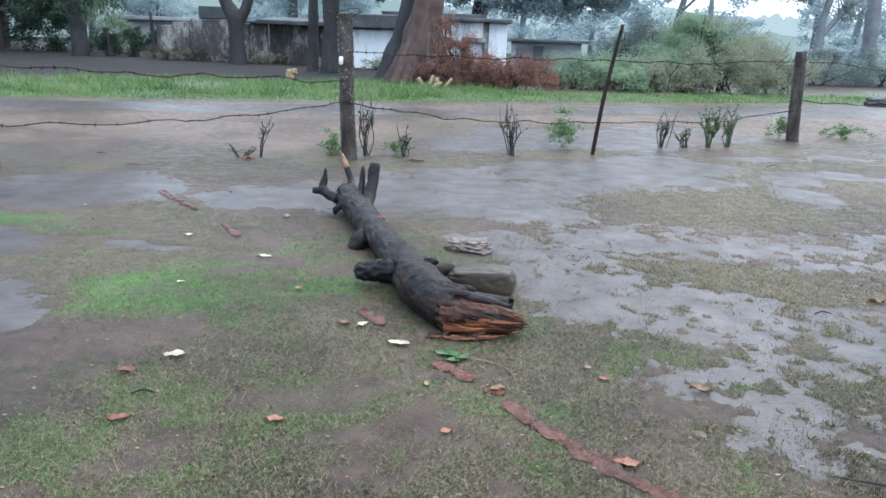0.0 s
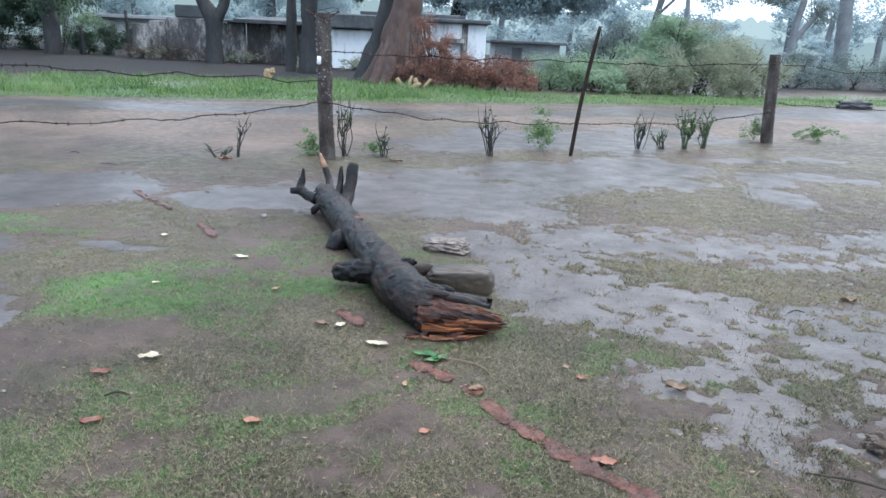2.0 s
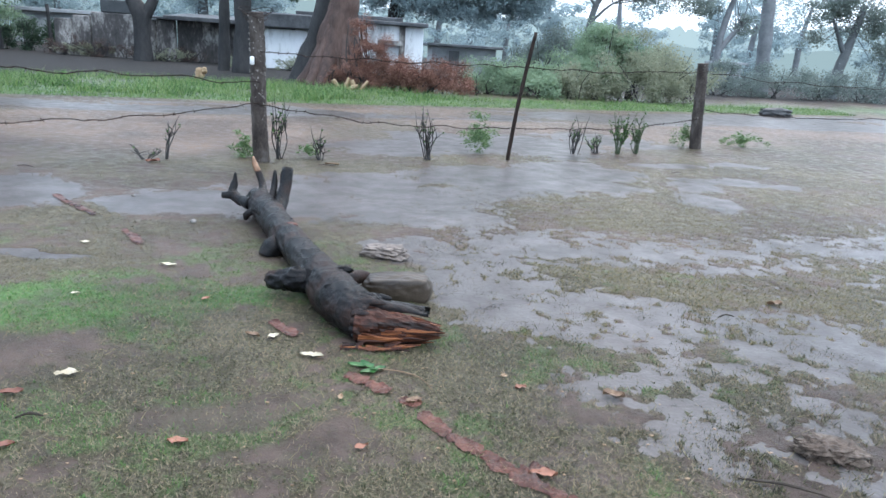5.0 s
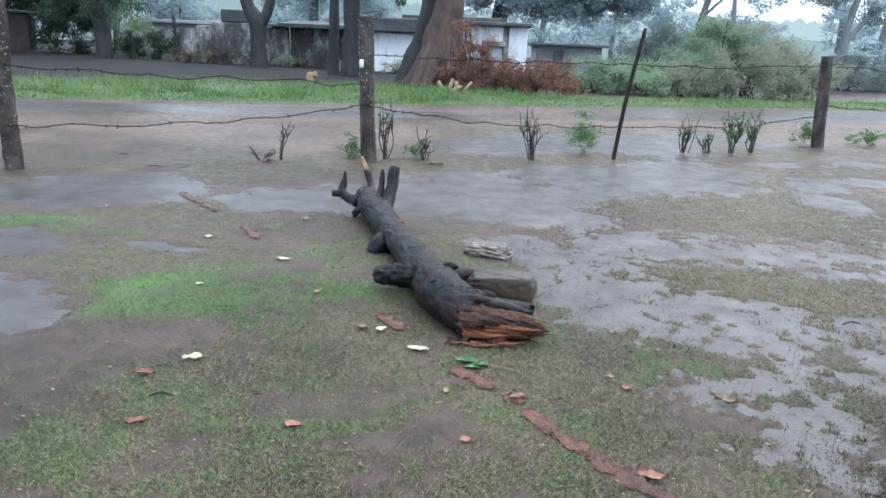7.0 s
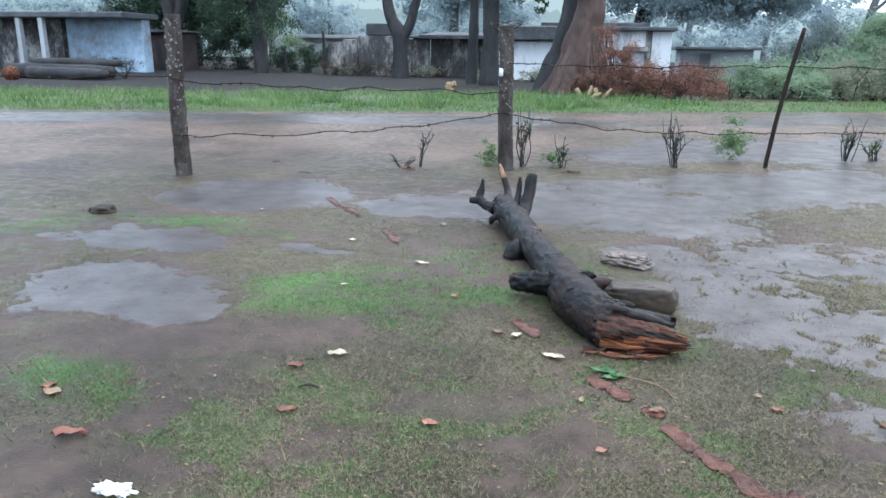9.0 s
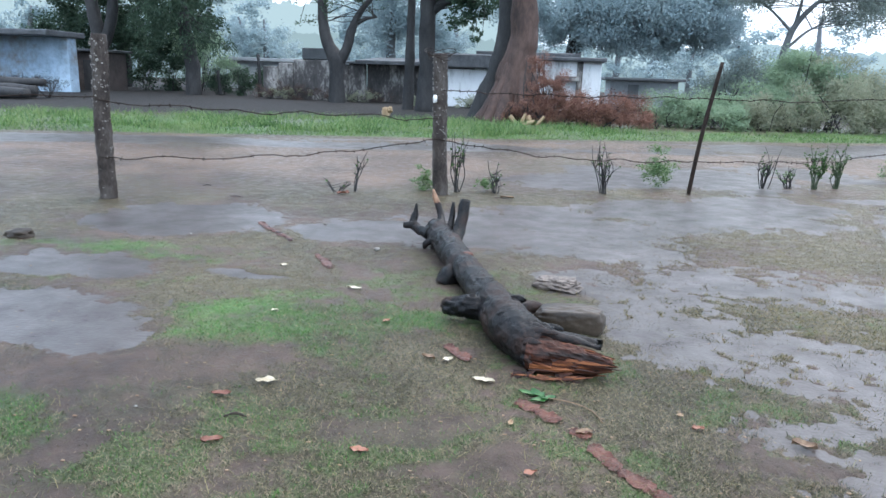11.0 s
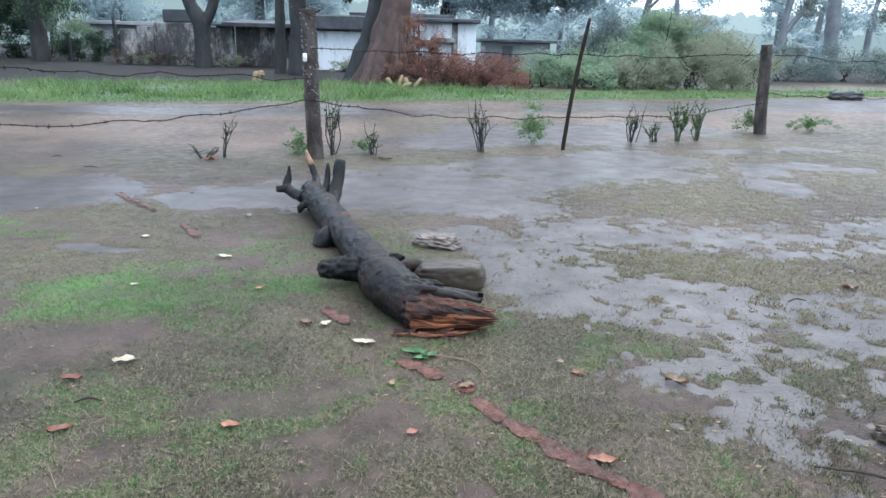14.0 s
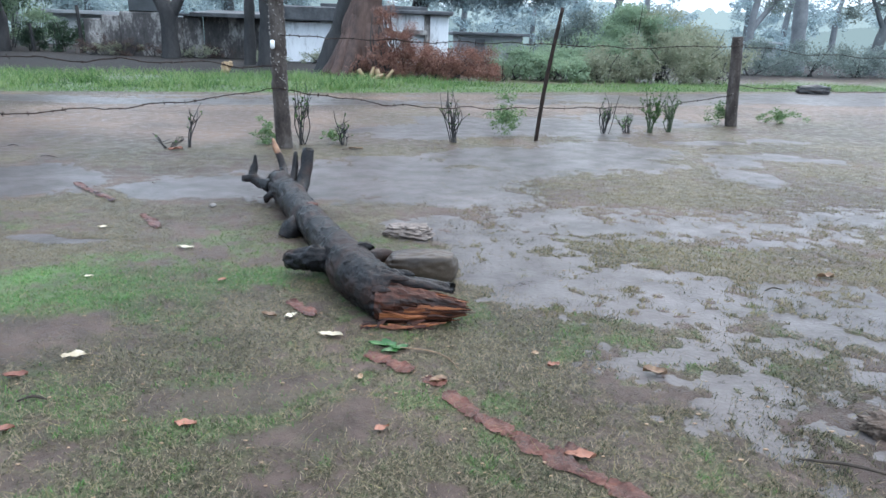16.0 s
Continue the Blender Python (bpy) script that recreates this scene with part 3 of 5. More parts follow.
grass(blades(polar(1.6, 8, -10, 42), 190000, 0.019, 0.0045, 6, lambda g, x, y, z, w, t, gr, m: (w > -0.2) & (w < 1.3) & near_fence(x, y) & (x > 0.4) & (g.uniform(0, 1, len(x)) < 0.8 * np.clip(fbm(x, y, 5.0, 91, 4) * 4.0 + 0.14 + 0.3 * np.clip(3.8 - y, 0, 1), 0, 1)), 1.1),
      M_BLADE, "sparse drowned grass tips poking through shallow water")
grass(blades(polar(0.35, 1.6, -180, 180), 30000, 0.015, 0.0045, 12, lambda g, x, y, z, w, t, gr, m: g.uniform(0, 1, len(x)) < t, 1.5), M_BLADE, "short wet turf underfoot")
grass(blades(polar(1.5, 9, 42, 318), 90000, 0.018, 0.006, 13, lambda g, x, y, z, w, t, gr, m: g.uniform(0, 1, len(x)) < t, 1.5), M_BLADE, "short wet turf stretching behind")
STRAWS = blades(polar(1.5, 7), 2600, 0.035, 0.003, 8, lambda g, x, y, z, w, t, gr, m: (w < 0.1) & near_fence(x, y), 2.5)
grass(STRAWS, M_BLADEDRY, "loose pale straws strewn on wet turf")


# ---- the fallen log ----
def fallen_log():
    log = thing("fallen_log", (-0.2, 4.6, 0.0), "fallen black wet tree trunk with snapped orange end on grass", "log")
    spine = [(0.14, 3.59, 0.120), (0.03, 3.68, 0.128), (-0.08, 3.92, 0.135), (-0.16, 4.18, 0.128), (-0.29, 4.62, 0.115), (-0.46, 5.16, 0.12), (-0.65, 5.76, 0.13), (-0.82, 6.30, 0.14)]
    part("trunk", tube(spine, [0.116, 0.130, 0.138, 0.126, 0.106, 0.110, 0.116, 0.112], 84, 0.12, 6, steps=30, ridge=0.015), M_BARK, log)
    # bark that stays over the torn end
    shell_v, shell_f = [], []
    for i in range(17):
        t = i / 16
        c = Vector((0.10, 3.60, 0.115)).lerp(Vector((0.42, 3.60, 0.085)), t)
        for j in range(15):
            a = radians(10 + 110 * j / 14 + 8 * t)
            q = Vector((0.25 * math.cos(a), 0.95 * math.cos(a), math.sin(a)))
            for depth in (0, 1):
                r = 0.124 - 0.018 * depth - 0.03 * t + 0.014 * noise.noise(Vector((t * 5, a * 3, depth)))
                edge = 0.05 * noise.noise(Vector((a * 4, 1.5, 0))) * t
                shell_v.append(c + q * r + Vector((edge, 0, 0)))
    for i in range(16):
        for j in range(14):
            for depth in (0, 1):
                k = (i * 15 + j) * 2 + depth
                shell_f.append((k, k + 2, k + 32, k + 30))
    for i in range(16):
        for j in (0, 14):
            k = (i * 15 + j) * 2
            shell_f.append((k, k + 1, k + 31, k + 30))
    for j in range(14):
        k = (16 * 15 + j) * 2
        shell_f.append((k, k + 1, k + 3, k + 2))
    part("torn_bark", (shell_v, shell_f), M_BARK, log)
    part("branch_stub", tube([(-0.13, 4.20, 0.13), (-0.28, 4.19, 0.13), (-0.37, 4.21, 0.118), (-0.46, 4.25, 0.10), (-0.495, 4.27, 0.098)], [0.092, 0.076, 0.070, 0.056, 0.030], 40, 0.3, 13, steps=9, ridge=0.026), M_BARK, log)
    part("branch_stub", tube([(-0.48, 5.14, 0.10), (-0.56, 5.08, 0.06), (-0.60, 5.05, 0.0)], [0.07, 0.075, 0.065], 18, 0.22, 9, steps=5, ridge=0.02), M_BARK, log, "stubby brown branch base touching the ground")
    part("branch_stub", tube([(-0.12, 4.15, 0.12), (0.0, 4.33, 0.10), (0.10, 4.47, 0.06)], [0.06, 0.05, 0.04], 14, 0.25, 10, steps=5, ridge=0.02), M_BARK, log)
    limb = part("branch", tube([(-0.76, 6.15, 0.17), (-0.79, 6.38, 0.25), (-0.84, 6.45, 0.37)], [0.045, 0.034, 0.028], 12, 0.2, 14, steps=4, ridge=0.008), M_BARK, log)
    part("branch_tip", tube([(-0.838, 6.448, 0.36), (-0.87, 6.48, 0.43), (-0.89, 6.5, 0.49)], [0.029, 0.026, 0.010], 9, 0.3, 22, steps=3), M_TWIGEND, limb, "peeled orange splintered tip")
    part("branch", tube([(-0.63, 6.05, 0.10), (-0.60, 6.22, 0.2), (-0.575, 6.36, 0.42)], [0.062, 0.055, 0.050], 14, 0.18, 12, steps=6, ridge=0.008), M_BARK, log)
    part("branch", tube([(-0.70, 6.2, 0.16), (-0.685, 6.3, 0.26), (-0.68, 6.36, 0.40)], [0.038, 0.028, 0.016], 9, 0.25, 16, steps=3, ridge=0.008), M_BARK, log)
    part("branch", tube([(-0.86, 6.15, 0.14), (-0.97, 6.26, 0.145), (-1.05, 6.36, 0.19), (-1.035, 6.40, 0.27), (-1.03, 6.41, 0.36)], [0.055, 0.042, 0.042, 0.03, 0.008], 12, 0.28, 16, steps=5, ridge=0.008), M_BARK, log, "knobbly crooked branch stub")
    part("branch_stub", tube([(-1.02, 6.32, 0.17), (-1.13, 6.34, 0.165)], [0.04, 0.028], 10, 0.35, 18, steps=3, ridge=0.02), M_BARK, log)
    part("branch_stub", tube([(-0.76, 6.0, 0.12), (-0.86, 5.98, 0.10), (-0.88, 5.97, 0.04)], [0.04, 0.032, 0.014], 10, 0.35, 18, steps=3, ridge=0.02), M_BARK, log)
    # ragged tongues of bark round the rim of the break
    rag = random.Random(15)
    for k in range(15):
        a = 2 * math.pi * k / 15 + rag.uniform(-0.15, 0.15)
        out = Vector((0.45 * math.cos(a), 0.9 * math.cos(a), math.sin(a)))
        c = Vector((0.10, 3.60, 0.120))
        p0, p1 = c + out * 0.112 - Vector((0.03, -0.02, 0)), c + out * 0.112 + Vector((rag.uniform(0.03, 0.13), -0.03, rag.uniform(-0.01, 0.01)))
        p0.z, p1.z = max(p0.z, 0.012), max(p1.z, 0.012)
        part("bark_flap", tube([p0, p0.lerp(p1, 0.5) + out * 0.006, p1], [0.026, 0.022, 0.004], 8, 0.4, 20, steps=4, flat=0.45), M_BARK, log)
    part("bark_scar", lump((-0.435, 5.17, 0.215), (0.045, 0.03, 0.018), 0.5, 3, 3, 2), M_STRIP, log, "raw reddish scar in the black bark")
    for x, y, z, r in ((-0.03, 4.02, 0.25, 0.035), (-0.28, 4.5, 0.205, 0.028), (-0.10, 3.78, 0.225, 0.03), (-0.56, 5.45, 0.21, 0.026), (-0.70, 5.95, 0.225, 0.03)):
        part("knot", lump((x, y, z), (r * 1.3, r, r * 0.7), 0.5, 3, 3, x * 7), M_BARK, log)
    # snapped end: a torn wedge of grain with splinters standing off it
    rng = random.Random(5)
    shards = [tube([(0.05, 3.56, 0.105), (0.14, 3.54, 0.105), (0.22, 3.53, 0.10), (0.30, 3.52, 0.095), (0.40, 3.51, 0.09), (0.48, 3.50, 0.088)], [0.100, 0.092, 0.080, 0.066, 0.050, 0.030], 40, 0.15, 12, steps=6, ridge=0.03)]
    # long fibres laid along the tear, each of its own length and lift
    for k in range(150):
        a = rng.uniform(0, 2 * math.pi)
        t0 = rng.random() ** 1.3 * 0.55
        t1 = min(1.08, t0 + rng.uniform(0.22, 0.6))
        w, h = rng.choice((0.005, 0.008, 0.012, 0.02)) * rng.uniform(0.7, 1.3), rng.uniform(0.003, 0.008)
        lift = rng.uniform(-0.012, 0.014)
        curl = rng.gauss(0, 0.10)
        rings = []
        for i in range(5):
            t = t0 + (t1 - t0) * i / 4
            c = Vector((0.05 + 0.44 * t, 3.56 - 0.06 * t, 0.105 - 0.017 * t))
            b = a + curl * i / 4
            out = Vector((0, math.cos(b), math.sin(b)))
            across = Vector((0, -math.sin(b), math.cos(b)))
            q = c + out * ((0.104 - 0.066 * t) * (1.0 - 0.22 * math.sin(b)) + lift * (0.3 + i / 4) + 0.004 * noise.noise(Vector((t * 9, a * 3, k))))
            q.z = max(q.z, 0.010)
            f = (0.7, 1.0, 0.9, 0.65, 0.15)[i]
            rings += [q - across * w * f - out * h * f, q + across * w * f - out * h * f, q + across * w * f * 0.8 + out * h * f, q - across * w * f * 0.8 + out * h * f]
        faces = [(0, 3, 2, 1), (16, 17, 18, 19)]
        for i in range(4):
            for j in range(4):
                faces.append((i * 4 + j, i * 4 + (j + 1) % 4, i * 4 + 4 + (j + 1) % 4, i * 4 + 4 + j))
        shards.append((rings, faces))
    for k in range(26):
        x, y = rng.uniform(-0.06, 0.30), rng.uniform(3.40, 3.47)
        c = Vector((x, y, 0.015 + 0.02 * rng.random()))
        shards.append(tube([c, c + Vector((rng.uniform(0.03, 0.10), rng.gauss(-0.01, 0.02), rng.uniform(-0.01, 0.03)))], [rng.uniform(0.006, 0.018), 0.003], 7, 0.6, 30, steps=3, flat=0.5))
    part("splintered_end", join(*shards), M_RAW, log, "splintered raw orange-brown heartwood", smooth=False)["kind"] = "stuff"


fallen_log()
def boulder():
    """A blunt river stone: low and tapering at one end, thick and rounded at the other."""
    verts, faces = lump((0, 0, 0), (1, 1, 1), 0.07, 1.3, 5, 4.0, 0.45)
    shaped = []
    for v in verts:
        rise = 0.84 + 0.20 * v.x
        shaped.append(Vector((0.295 + 0.215 * v.x, 4.26 + 0.125 * v.y * (0.9 + 0.1 * v.x) - 0.03 * v.x, 0.070 + 0.098 * v.z * rise + 0.006 * noise.noise(v * 4))))
    whole("boulder", (shaped, faces), M_BOULDER, (0.295, 4.26, -0.02), "smooth brown-grey wet boulder beside the fallen log", "stone")


def flat_rock():
    """A crumbling slab in thin uneven layers."""
    layers = []
    for k, (dx, dy, z, rx, ry, h) in enumerate([(0, 0, 0.022, 0.165, 0.115, 0.040), (-0.03, 0.01, 0.048, 0.125, 0.095, 0.032), (0.05, -0.01, 0.052, 0.105, 0.085, 0.032)]):
        layers.append(turned(lump((0.25 + dx, 5.16 + dy, z), (rx, ry, h), 0.30, 2.6, 5, 3.3 + 1.9 * k, 0.3), (0.25, 5.16, 0), 13 * k - 20))
    whole("flat_rock", join(*layers), M_FLATROCK, (0.25, 5.16, 0), "pale rough layered rock lying in a puddle", "stone")


boulder()
flat_rock()

# ---- fence ----
FENCE = {"left": (-4.86, 7.62), "middle": (-1.16, 9.17), "right": (6.42, 12.95)}


def fence_post(x, y, height, r, lean, label, flecks, seed, big=1.0):
    post = thing("fence_post", (x, y, 0), label, "fence post", "posts of the wire fence")
    top = Vector((x + lean[0], y + lean[1], height))
    base = Vector((x, y, -0.08))
    pts = [base.lerp(top, t) + Vector((0.007 * math.sin(7 * t + seed), 0.007 * math.cos(6 * t + seed), 0)) for t in (0, 0.2, 0.4, 0.6, 0.8, 1)]
    shaft = part("post_shaft", tube(pts, [r * 1.08, r * 1.02, r, r * 0.98, r * 0.96, r * 0.92], 20, 0.12, 20, steps=14), M_POST, post)
    rng = random.Random(seed)
    spots = []
    for _ in range(flecks):
        t, a = rng.uniform(0.05, 0.98), rng.uniform(math.pi, 2 * math.pi)
        c = base.lerp(top, t) + Vector((math.cos(a), math.sin(a), 0)) * r * 0.98
        spots.append(lump(c, (big ** 1.5 * rng.uniform(0.003, 0.012), 0.005, big ** 0.4 * rng.uniform(0.003, 0.012)), 0.9, 3, 2, rng.random() * 9))
    if spots:
        part("lichen", join(*spots), M_FLECK, shaft, "pale flecks of peeling lime and lichen", smooth=False)["kind"] = "stuff"
    return post


fence_post(*FENCE["left"], 1.85, 0.092, (0.01, 0.02), "dark rough square-cut fence post with flaking lime", 130, 1, 1.25)
p = fence_post(*FENCE["middle"], 1.80, 0.095, (-0.06, 0.0), "dark weathered wooden fence post spotted with white lichen", 130, 2)
part("insulator", block(-1.275, -1.225, 9.03, 9.08, 1.19, 1.29, 0.012), M_WHITEPLASTIC, p, "small white plastic wire insulator")
loops = []
for k in range(4):
    loops.append(tube([(-1.22 + (0.14 + 0.02 * k) * math.cos(a), 9.17 + 0.13 * math.sin(a), 1.74 + 0.03 * k + 0.03 * math.sin(2 * a + k)) for a in np.linspace(0, 6.2, 22)], [0.004] * 22, 4))
part("wire_loop", join(*loops), M_IRON, p, "twisted loops of loose wire round the top")
fence_post(*FENCE["right"], 1.58, 0.102, (-0.11, 0.0), "thick dark short wooden fence post", 12, 3)
whole("iron_rod", tube([(2.23, 10.32, -0.08), (2.29, 10.3, 0.6), (2.37, 10.28, 1.2), (2.47, 10.25, 1.83)], [0.030, 0.030, 0.028, 0.025], 8, 0.15, 10, steps=5), M_IRON, (2.23, 10.32, 0),
      "thin rusty leaning iron fence rod", "fence post", "posts of the wire fence")


def barbed_wire(a, b, sag, label, seed, n=60):
    a, b = Vector(a), Vector(b)
    wire = thing("barbed_wire", a.lerp(b, 0.5) - Vector((0, 0, sag)), label, "barbed wire", "wires of the fence")
    pts = [a.lerp(b, k / n) - Vector((0, 0, sag * 4 * (k / n) * (1 - k / n) + 0.05 * noise.noise(Vector((k * 0.16, seed * 3.7, 0))) * min(1, k / 4, (n - k) / 4) + 0.016 * noise.noise(Vector((k * 0.6, seed, 0))))) for k in range(n + 1)]
    strand = part("strand", tube(pts, [0.006] * len(pts), 5), M_IRON, wire)
    length = (b - a).length
    barbs, m = [], int(length / 0.11)
    rng = random.Random(seed)
    for k in range(1, m):
        q = k / m * n
        i = int(q)
        c = pts[i].lerp(pts[min(i + 1, n)], q - i)
        for _ in range(2):
            d = Vector((rng.gauss(0, 1), rng.gauss(0, 1), rng.gauss(0, 1))).normalized() * rng.uniform(0.012, 0.03)
            barbs.append(tube([c - d, c + d], [0.0055, 0.004], 4))
    part("barbing", join(*barbs), M_IRON, strand, "twisted rusty barbs")["kind"] = "stuff"


L, M, R = FENCE["left"], FENCE["middle"], FENCE["right"]
barbed_wire((L[0], L[1] - 0.1, 0.50), (M[0], M[1] - 0.1, 0.75), 0.10, "sagging rusty barbed wire between posts", 1)
barbed_wire((L[0], L[1] - 0.1, 1.14), (M[0], M[1] - 0.1, 0.99), 0.03, "rusty barbed wire strung between posts", 2)
barbed_wire((M[0], M[1] - 0.1, 0.73), (2.29, 10.27, 0.49), 0.10, "low sagging rusty barbed wire", 3)
barbed_wire((M[0], M[1] - 0.1, 1.35), (2.40, 10.24, 1.35), 0.02, "upper rusty barbed wire", 4)
barbed_wire((2.29, 10.27, 0.49), (R[0], R[1] - 0.12, 0.62), 0.12, "low sagging rusty barbed wire", 5)
barbed_wire((2.40, 10.24, 1.35), (R[0], R[1] - 0.12, 1.45), 0.05, "upper rusty barbed wire", 6)
barbed_wire((R[0], R[1] - 0.12, 0.75), (14.0, 17.0, 0.6), 0.1, "low rusty barbed wire running to the road", 7)
barbed_wire((R[0], R[1] - 0.12, 1.40), (14.0, 17.0, 1.35), 0.08, "upper rusty barbed wire running on", 8)
barbed_wire((-11.0, 5.6, 1.25), (L[0], L[1] - 0.1, 1.17), 0.06, "rusty barbed wire running on", 9)


# ---- plants along the fence ----
def bare_shrub(x, y, height, spread, stems, leaves, label, seed, mat=None):
    z = ground_at(x, y)
    shrub = thing("shrub", (x, y, z), label, "shrub", "shrubs along the fence")
    rng = random.Random(seed)
    tips, geos = [], []
    for _ in range(stems):
        a = rng.uniform(0, 6.28)
        d = Vector((math.cos(a), math.sin(a) * 0.6, 0)) * spread * rng.uniform(0.3, 1)
        h = height * rng.uniform(0.65, 1.12)
        b = Vector((x + rng.gauss(0, 0.02), y + rng.gauss(0, 0.02), z - 0.03))
        kink = lambda: Vector((rng.gauss(0, 0.022), rng.gauss(0, 0.02), 0))
        pts = [b, b + d * 0.35 + kink() + Vector((0, 0, h * 0.35)), b + d * 0.8 + kink() + Vector((0, 0, h * 0.7)), b + d + kink() * 1.5 + Vector((0, 0, h))]
        geos.append(tube(pts, [0.008, 0.0065, 0.005, 0.003], 5, 0.3, 20, steps=3))
        tips.append(pts)
        for _ in range(3):
            s = pts[1].lerp(pts[2], rng.random())
            e = s + Vector((rng.gauss(0, 0.05), rng.gauss(0, 0.04), rng.uniform(0.05, 0.14) * height / 0.6))
            geos.append(tube([s, s.lerp(e, 0.5) + Vector((rng.gauss(0, 0.01), 0, 0)), e], [0.006, 0.005, 0.003], 4))
            tips.append([s, s, s.lerp(e, 0.5), e])
    for geo in geos:
        part("stem", geo, M_STEM if leaves > 60 else M_TRUNKDARK, shrub)
    if leaves:
        verts, faces = [], []
        for _ in range(int(leaves * 1.6)):
            pts = rng.choice(tips)
            i = rng.choice((1, 2, 2, 2))
            p = pts[i].lerp(pts[i + 1], rng.random()) if i < 3 else pts[3]
            u = Vector((rng.gauss(0, 1), rng.gauss(0, 1), rng.gauss(0.6, 0.5))).normalized() * 0.042
            w = u.cross(Vector((rng.gauss(0, 1), rng.gauss(0, 1), rng.gauss(0, 1)))).normalized() * 0.012
            k = len(verts)
            verts += [p, p + u * 0.5 + w, p + u, p + u * 0.5 - w]
            faces.append((k, k + 1, k + 2, k + 3))
        part("foliage", (verts, faces), mat or M_SHRUB, shrub)["kind"] = "stuff"


bare_shrub(-2.28, 9.0, 0.55, 0.16, 4, 6, "bare dark forked shrub stump by the wire", 1)
bare_shrub(-2.50, 8.95, 0.25, 0.2, 5, 4, "low bare twiggy shrub with dead leaves", 2)
bare_shrub(-0.97, 9.42, 0.75, 0.16, 8, 50, "thin upright shrub beside the post", 3)
bare_shrub(-0.47, 9.43, 0.42, 0.2, 7, 12, "low fan of bare dark stems", 4)
bare_shrub(1.02, 9.93, 0.70, 0.18, 11, 30, "dark upright bare-stemmed shrub", 5)
bare_shrub(3.57, 11.42, 0.62, 0.18, 11, 30, "dark upright bare-stemmed shrub", 6)
bare_shrub(3.99, 11.53, 0.40, 0.2, 8, 50, "low thin pale green shrub", 7, M_WEED)
bare_shrub(4.40, 11.63, 0.66, 0.2, 12, 230, "leafy green upright shrub", 8)
bare_shrub(4.74, 11.72, 0.68, 0.2, 12, 90, "green upright many-stemmed shrub", 9)


def weed(x, y, w, h, count, label, seed):
    z = ground_at(x, y)
    plant = thing("weed", (x, y, z), label, "weed", "weeds by the fence")
    part("foliage", leaf_cloud([((x, y, z + h * 0.45), (w, w * 0.7, h * 0.55))], count, 0.042, seed, narrow=0.35, hollow=0.05, clumping=26), M_WEED, plant)["kind"] = "stuff"


weed(1.85, 10.79, 0.32, 0.62, 1900, "pale green feathery weed standing in water", 1)
weed(-1.42, 9.44, 0.22, 0.36, 800, "small pale green weed at the post", 2)
weed(6.3, 13.2, 0.3, 0.55, 1100, "pale green weed behind the post", 3)
weed(7.6, 13.4, 0.55, 0.36, 1500, "low spreading green weed", 4)
weed(-0.6, 9.6, 0.16, 0.24, 420, "small pale green weed", 5)


# ---- houses behind the road ----
def house_wall(name, geo, mat, parent, label=""):
    return part(name, geo, mat, parent, label, smooth=False)


def white_house():
    h = thing("house", (1.5, 40, 0.05), "low whitewashed house with stained walls and flat dark roof", "house")
    house_wall("wall", block(-3.2, 3.3, 38.2, 43, 0, 2.55, 0.03), M_LIMEWALL, h)
    house_wall("roof", block(-3.4, 3.5, 37.8, 43.2, 2.55, 2.75, 0.04), M_ROOF, h, "dark overhanging concrete roof slab")
    house_wall("roof_ledge", block(-3.2, 2.2, 38.3, 42, 2.754, 2.95, 0.03), M_ROOF, h)
    house_wall("canopy", block(0.95, 2.15, 37.6, 38.19, 1.55, 1.8, 0.04), M_DIRTYWALL, h, "small mouldy window canopy")
    house_wall("pilaster", block(2.05, 2.35, 38.05, 38.19, 0, 2.54, 0.02), M_DIRTYWALL, h)


def long_house():
    h = thing("house", (-6.5, 41, 0.05), "long low mouldy grey house with dark sagging roof", "house")
    house_wall("wall", block(-9.4, -3.3, 40, 44, 0, 2.15, 0.03), M_DIRTYWALL, h)
    house_wall("front_wall", block(-5.6, -2.4, 37.9, 39.9, 0, 2.0, 0.03), M_LIMEWALL, h, "patchy white plaster wall under the eave")
    house_wall("roof", turned(block(-9.8, -3.0, 38.8, 44.4, 2.2, 2.42, 0.03), (-6, 41, 2.3), 3, "X"), M_ROOF, h, "dark wet roof sheets")
    house_wall("roof", block(-6.0, -2.0, 37.3, 40.2, 2.05, 2.75, 0.06), M_ROOF, h, "dark deep roof edge")


def compound_wall():
    h = thing("compound_wall", (-12.3, 40, 0.05), "dark mouldy plastered compound wall", "wall")
    for x0, x1, top in ((-15.4, -14.5, 1.85), (-14.5, -13.6, 2.05), (-13.6, -11.3, 2.25), (-11.3, -10.4, 2.05), (-10.4, -9.45, 2.12)):
        house_wall("wall_panel", block(x0, x1 - 0.01, 39.8, 40.2, 0, top, 0.06), M_DIRTYWALL, h)
    house_wall("coping", block(-10.6, -9.4, 39.6, 40.4, 2.124, 2.24, 0.03), M_ROOF, h)
    return h


def blue_house():
    h = thing("house", (-28, 37.5, 0.05), "old house with faded blue stained limewash wall", "house")
    house_wall("wall", block(-30.0, -25.15, 36.8, 37.6, -0.1, 2.95, 0.03), M_BLUEWALL, h)
    house_wall("roof", block(-36, -25.0, 34.9, 38.2, 2.954, 3.25, 0.04), M_ROOF, h, "grey concrete roof slab")
    house_wall("wall", block(-36, -30.3, 36.8, 42, -0.1, 2.95, 0.03), M_DIRTYWALL, h)
    for x in (-30.15, -31.6):
        house_wall("pillar", block(x - 0.14, x + 0.14, 35.0, 35.3, 0, 2.95, 0.02), M_FARWALL, h)


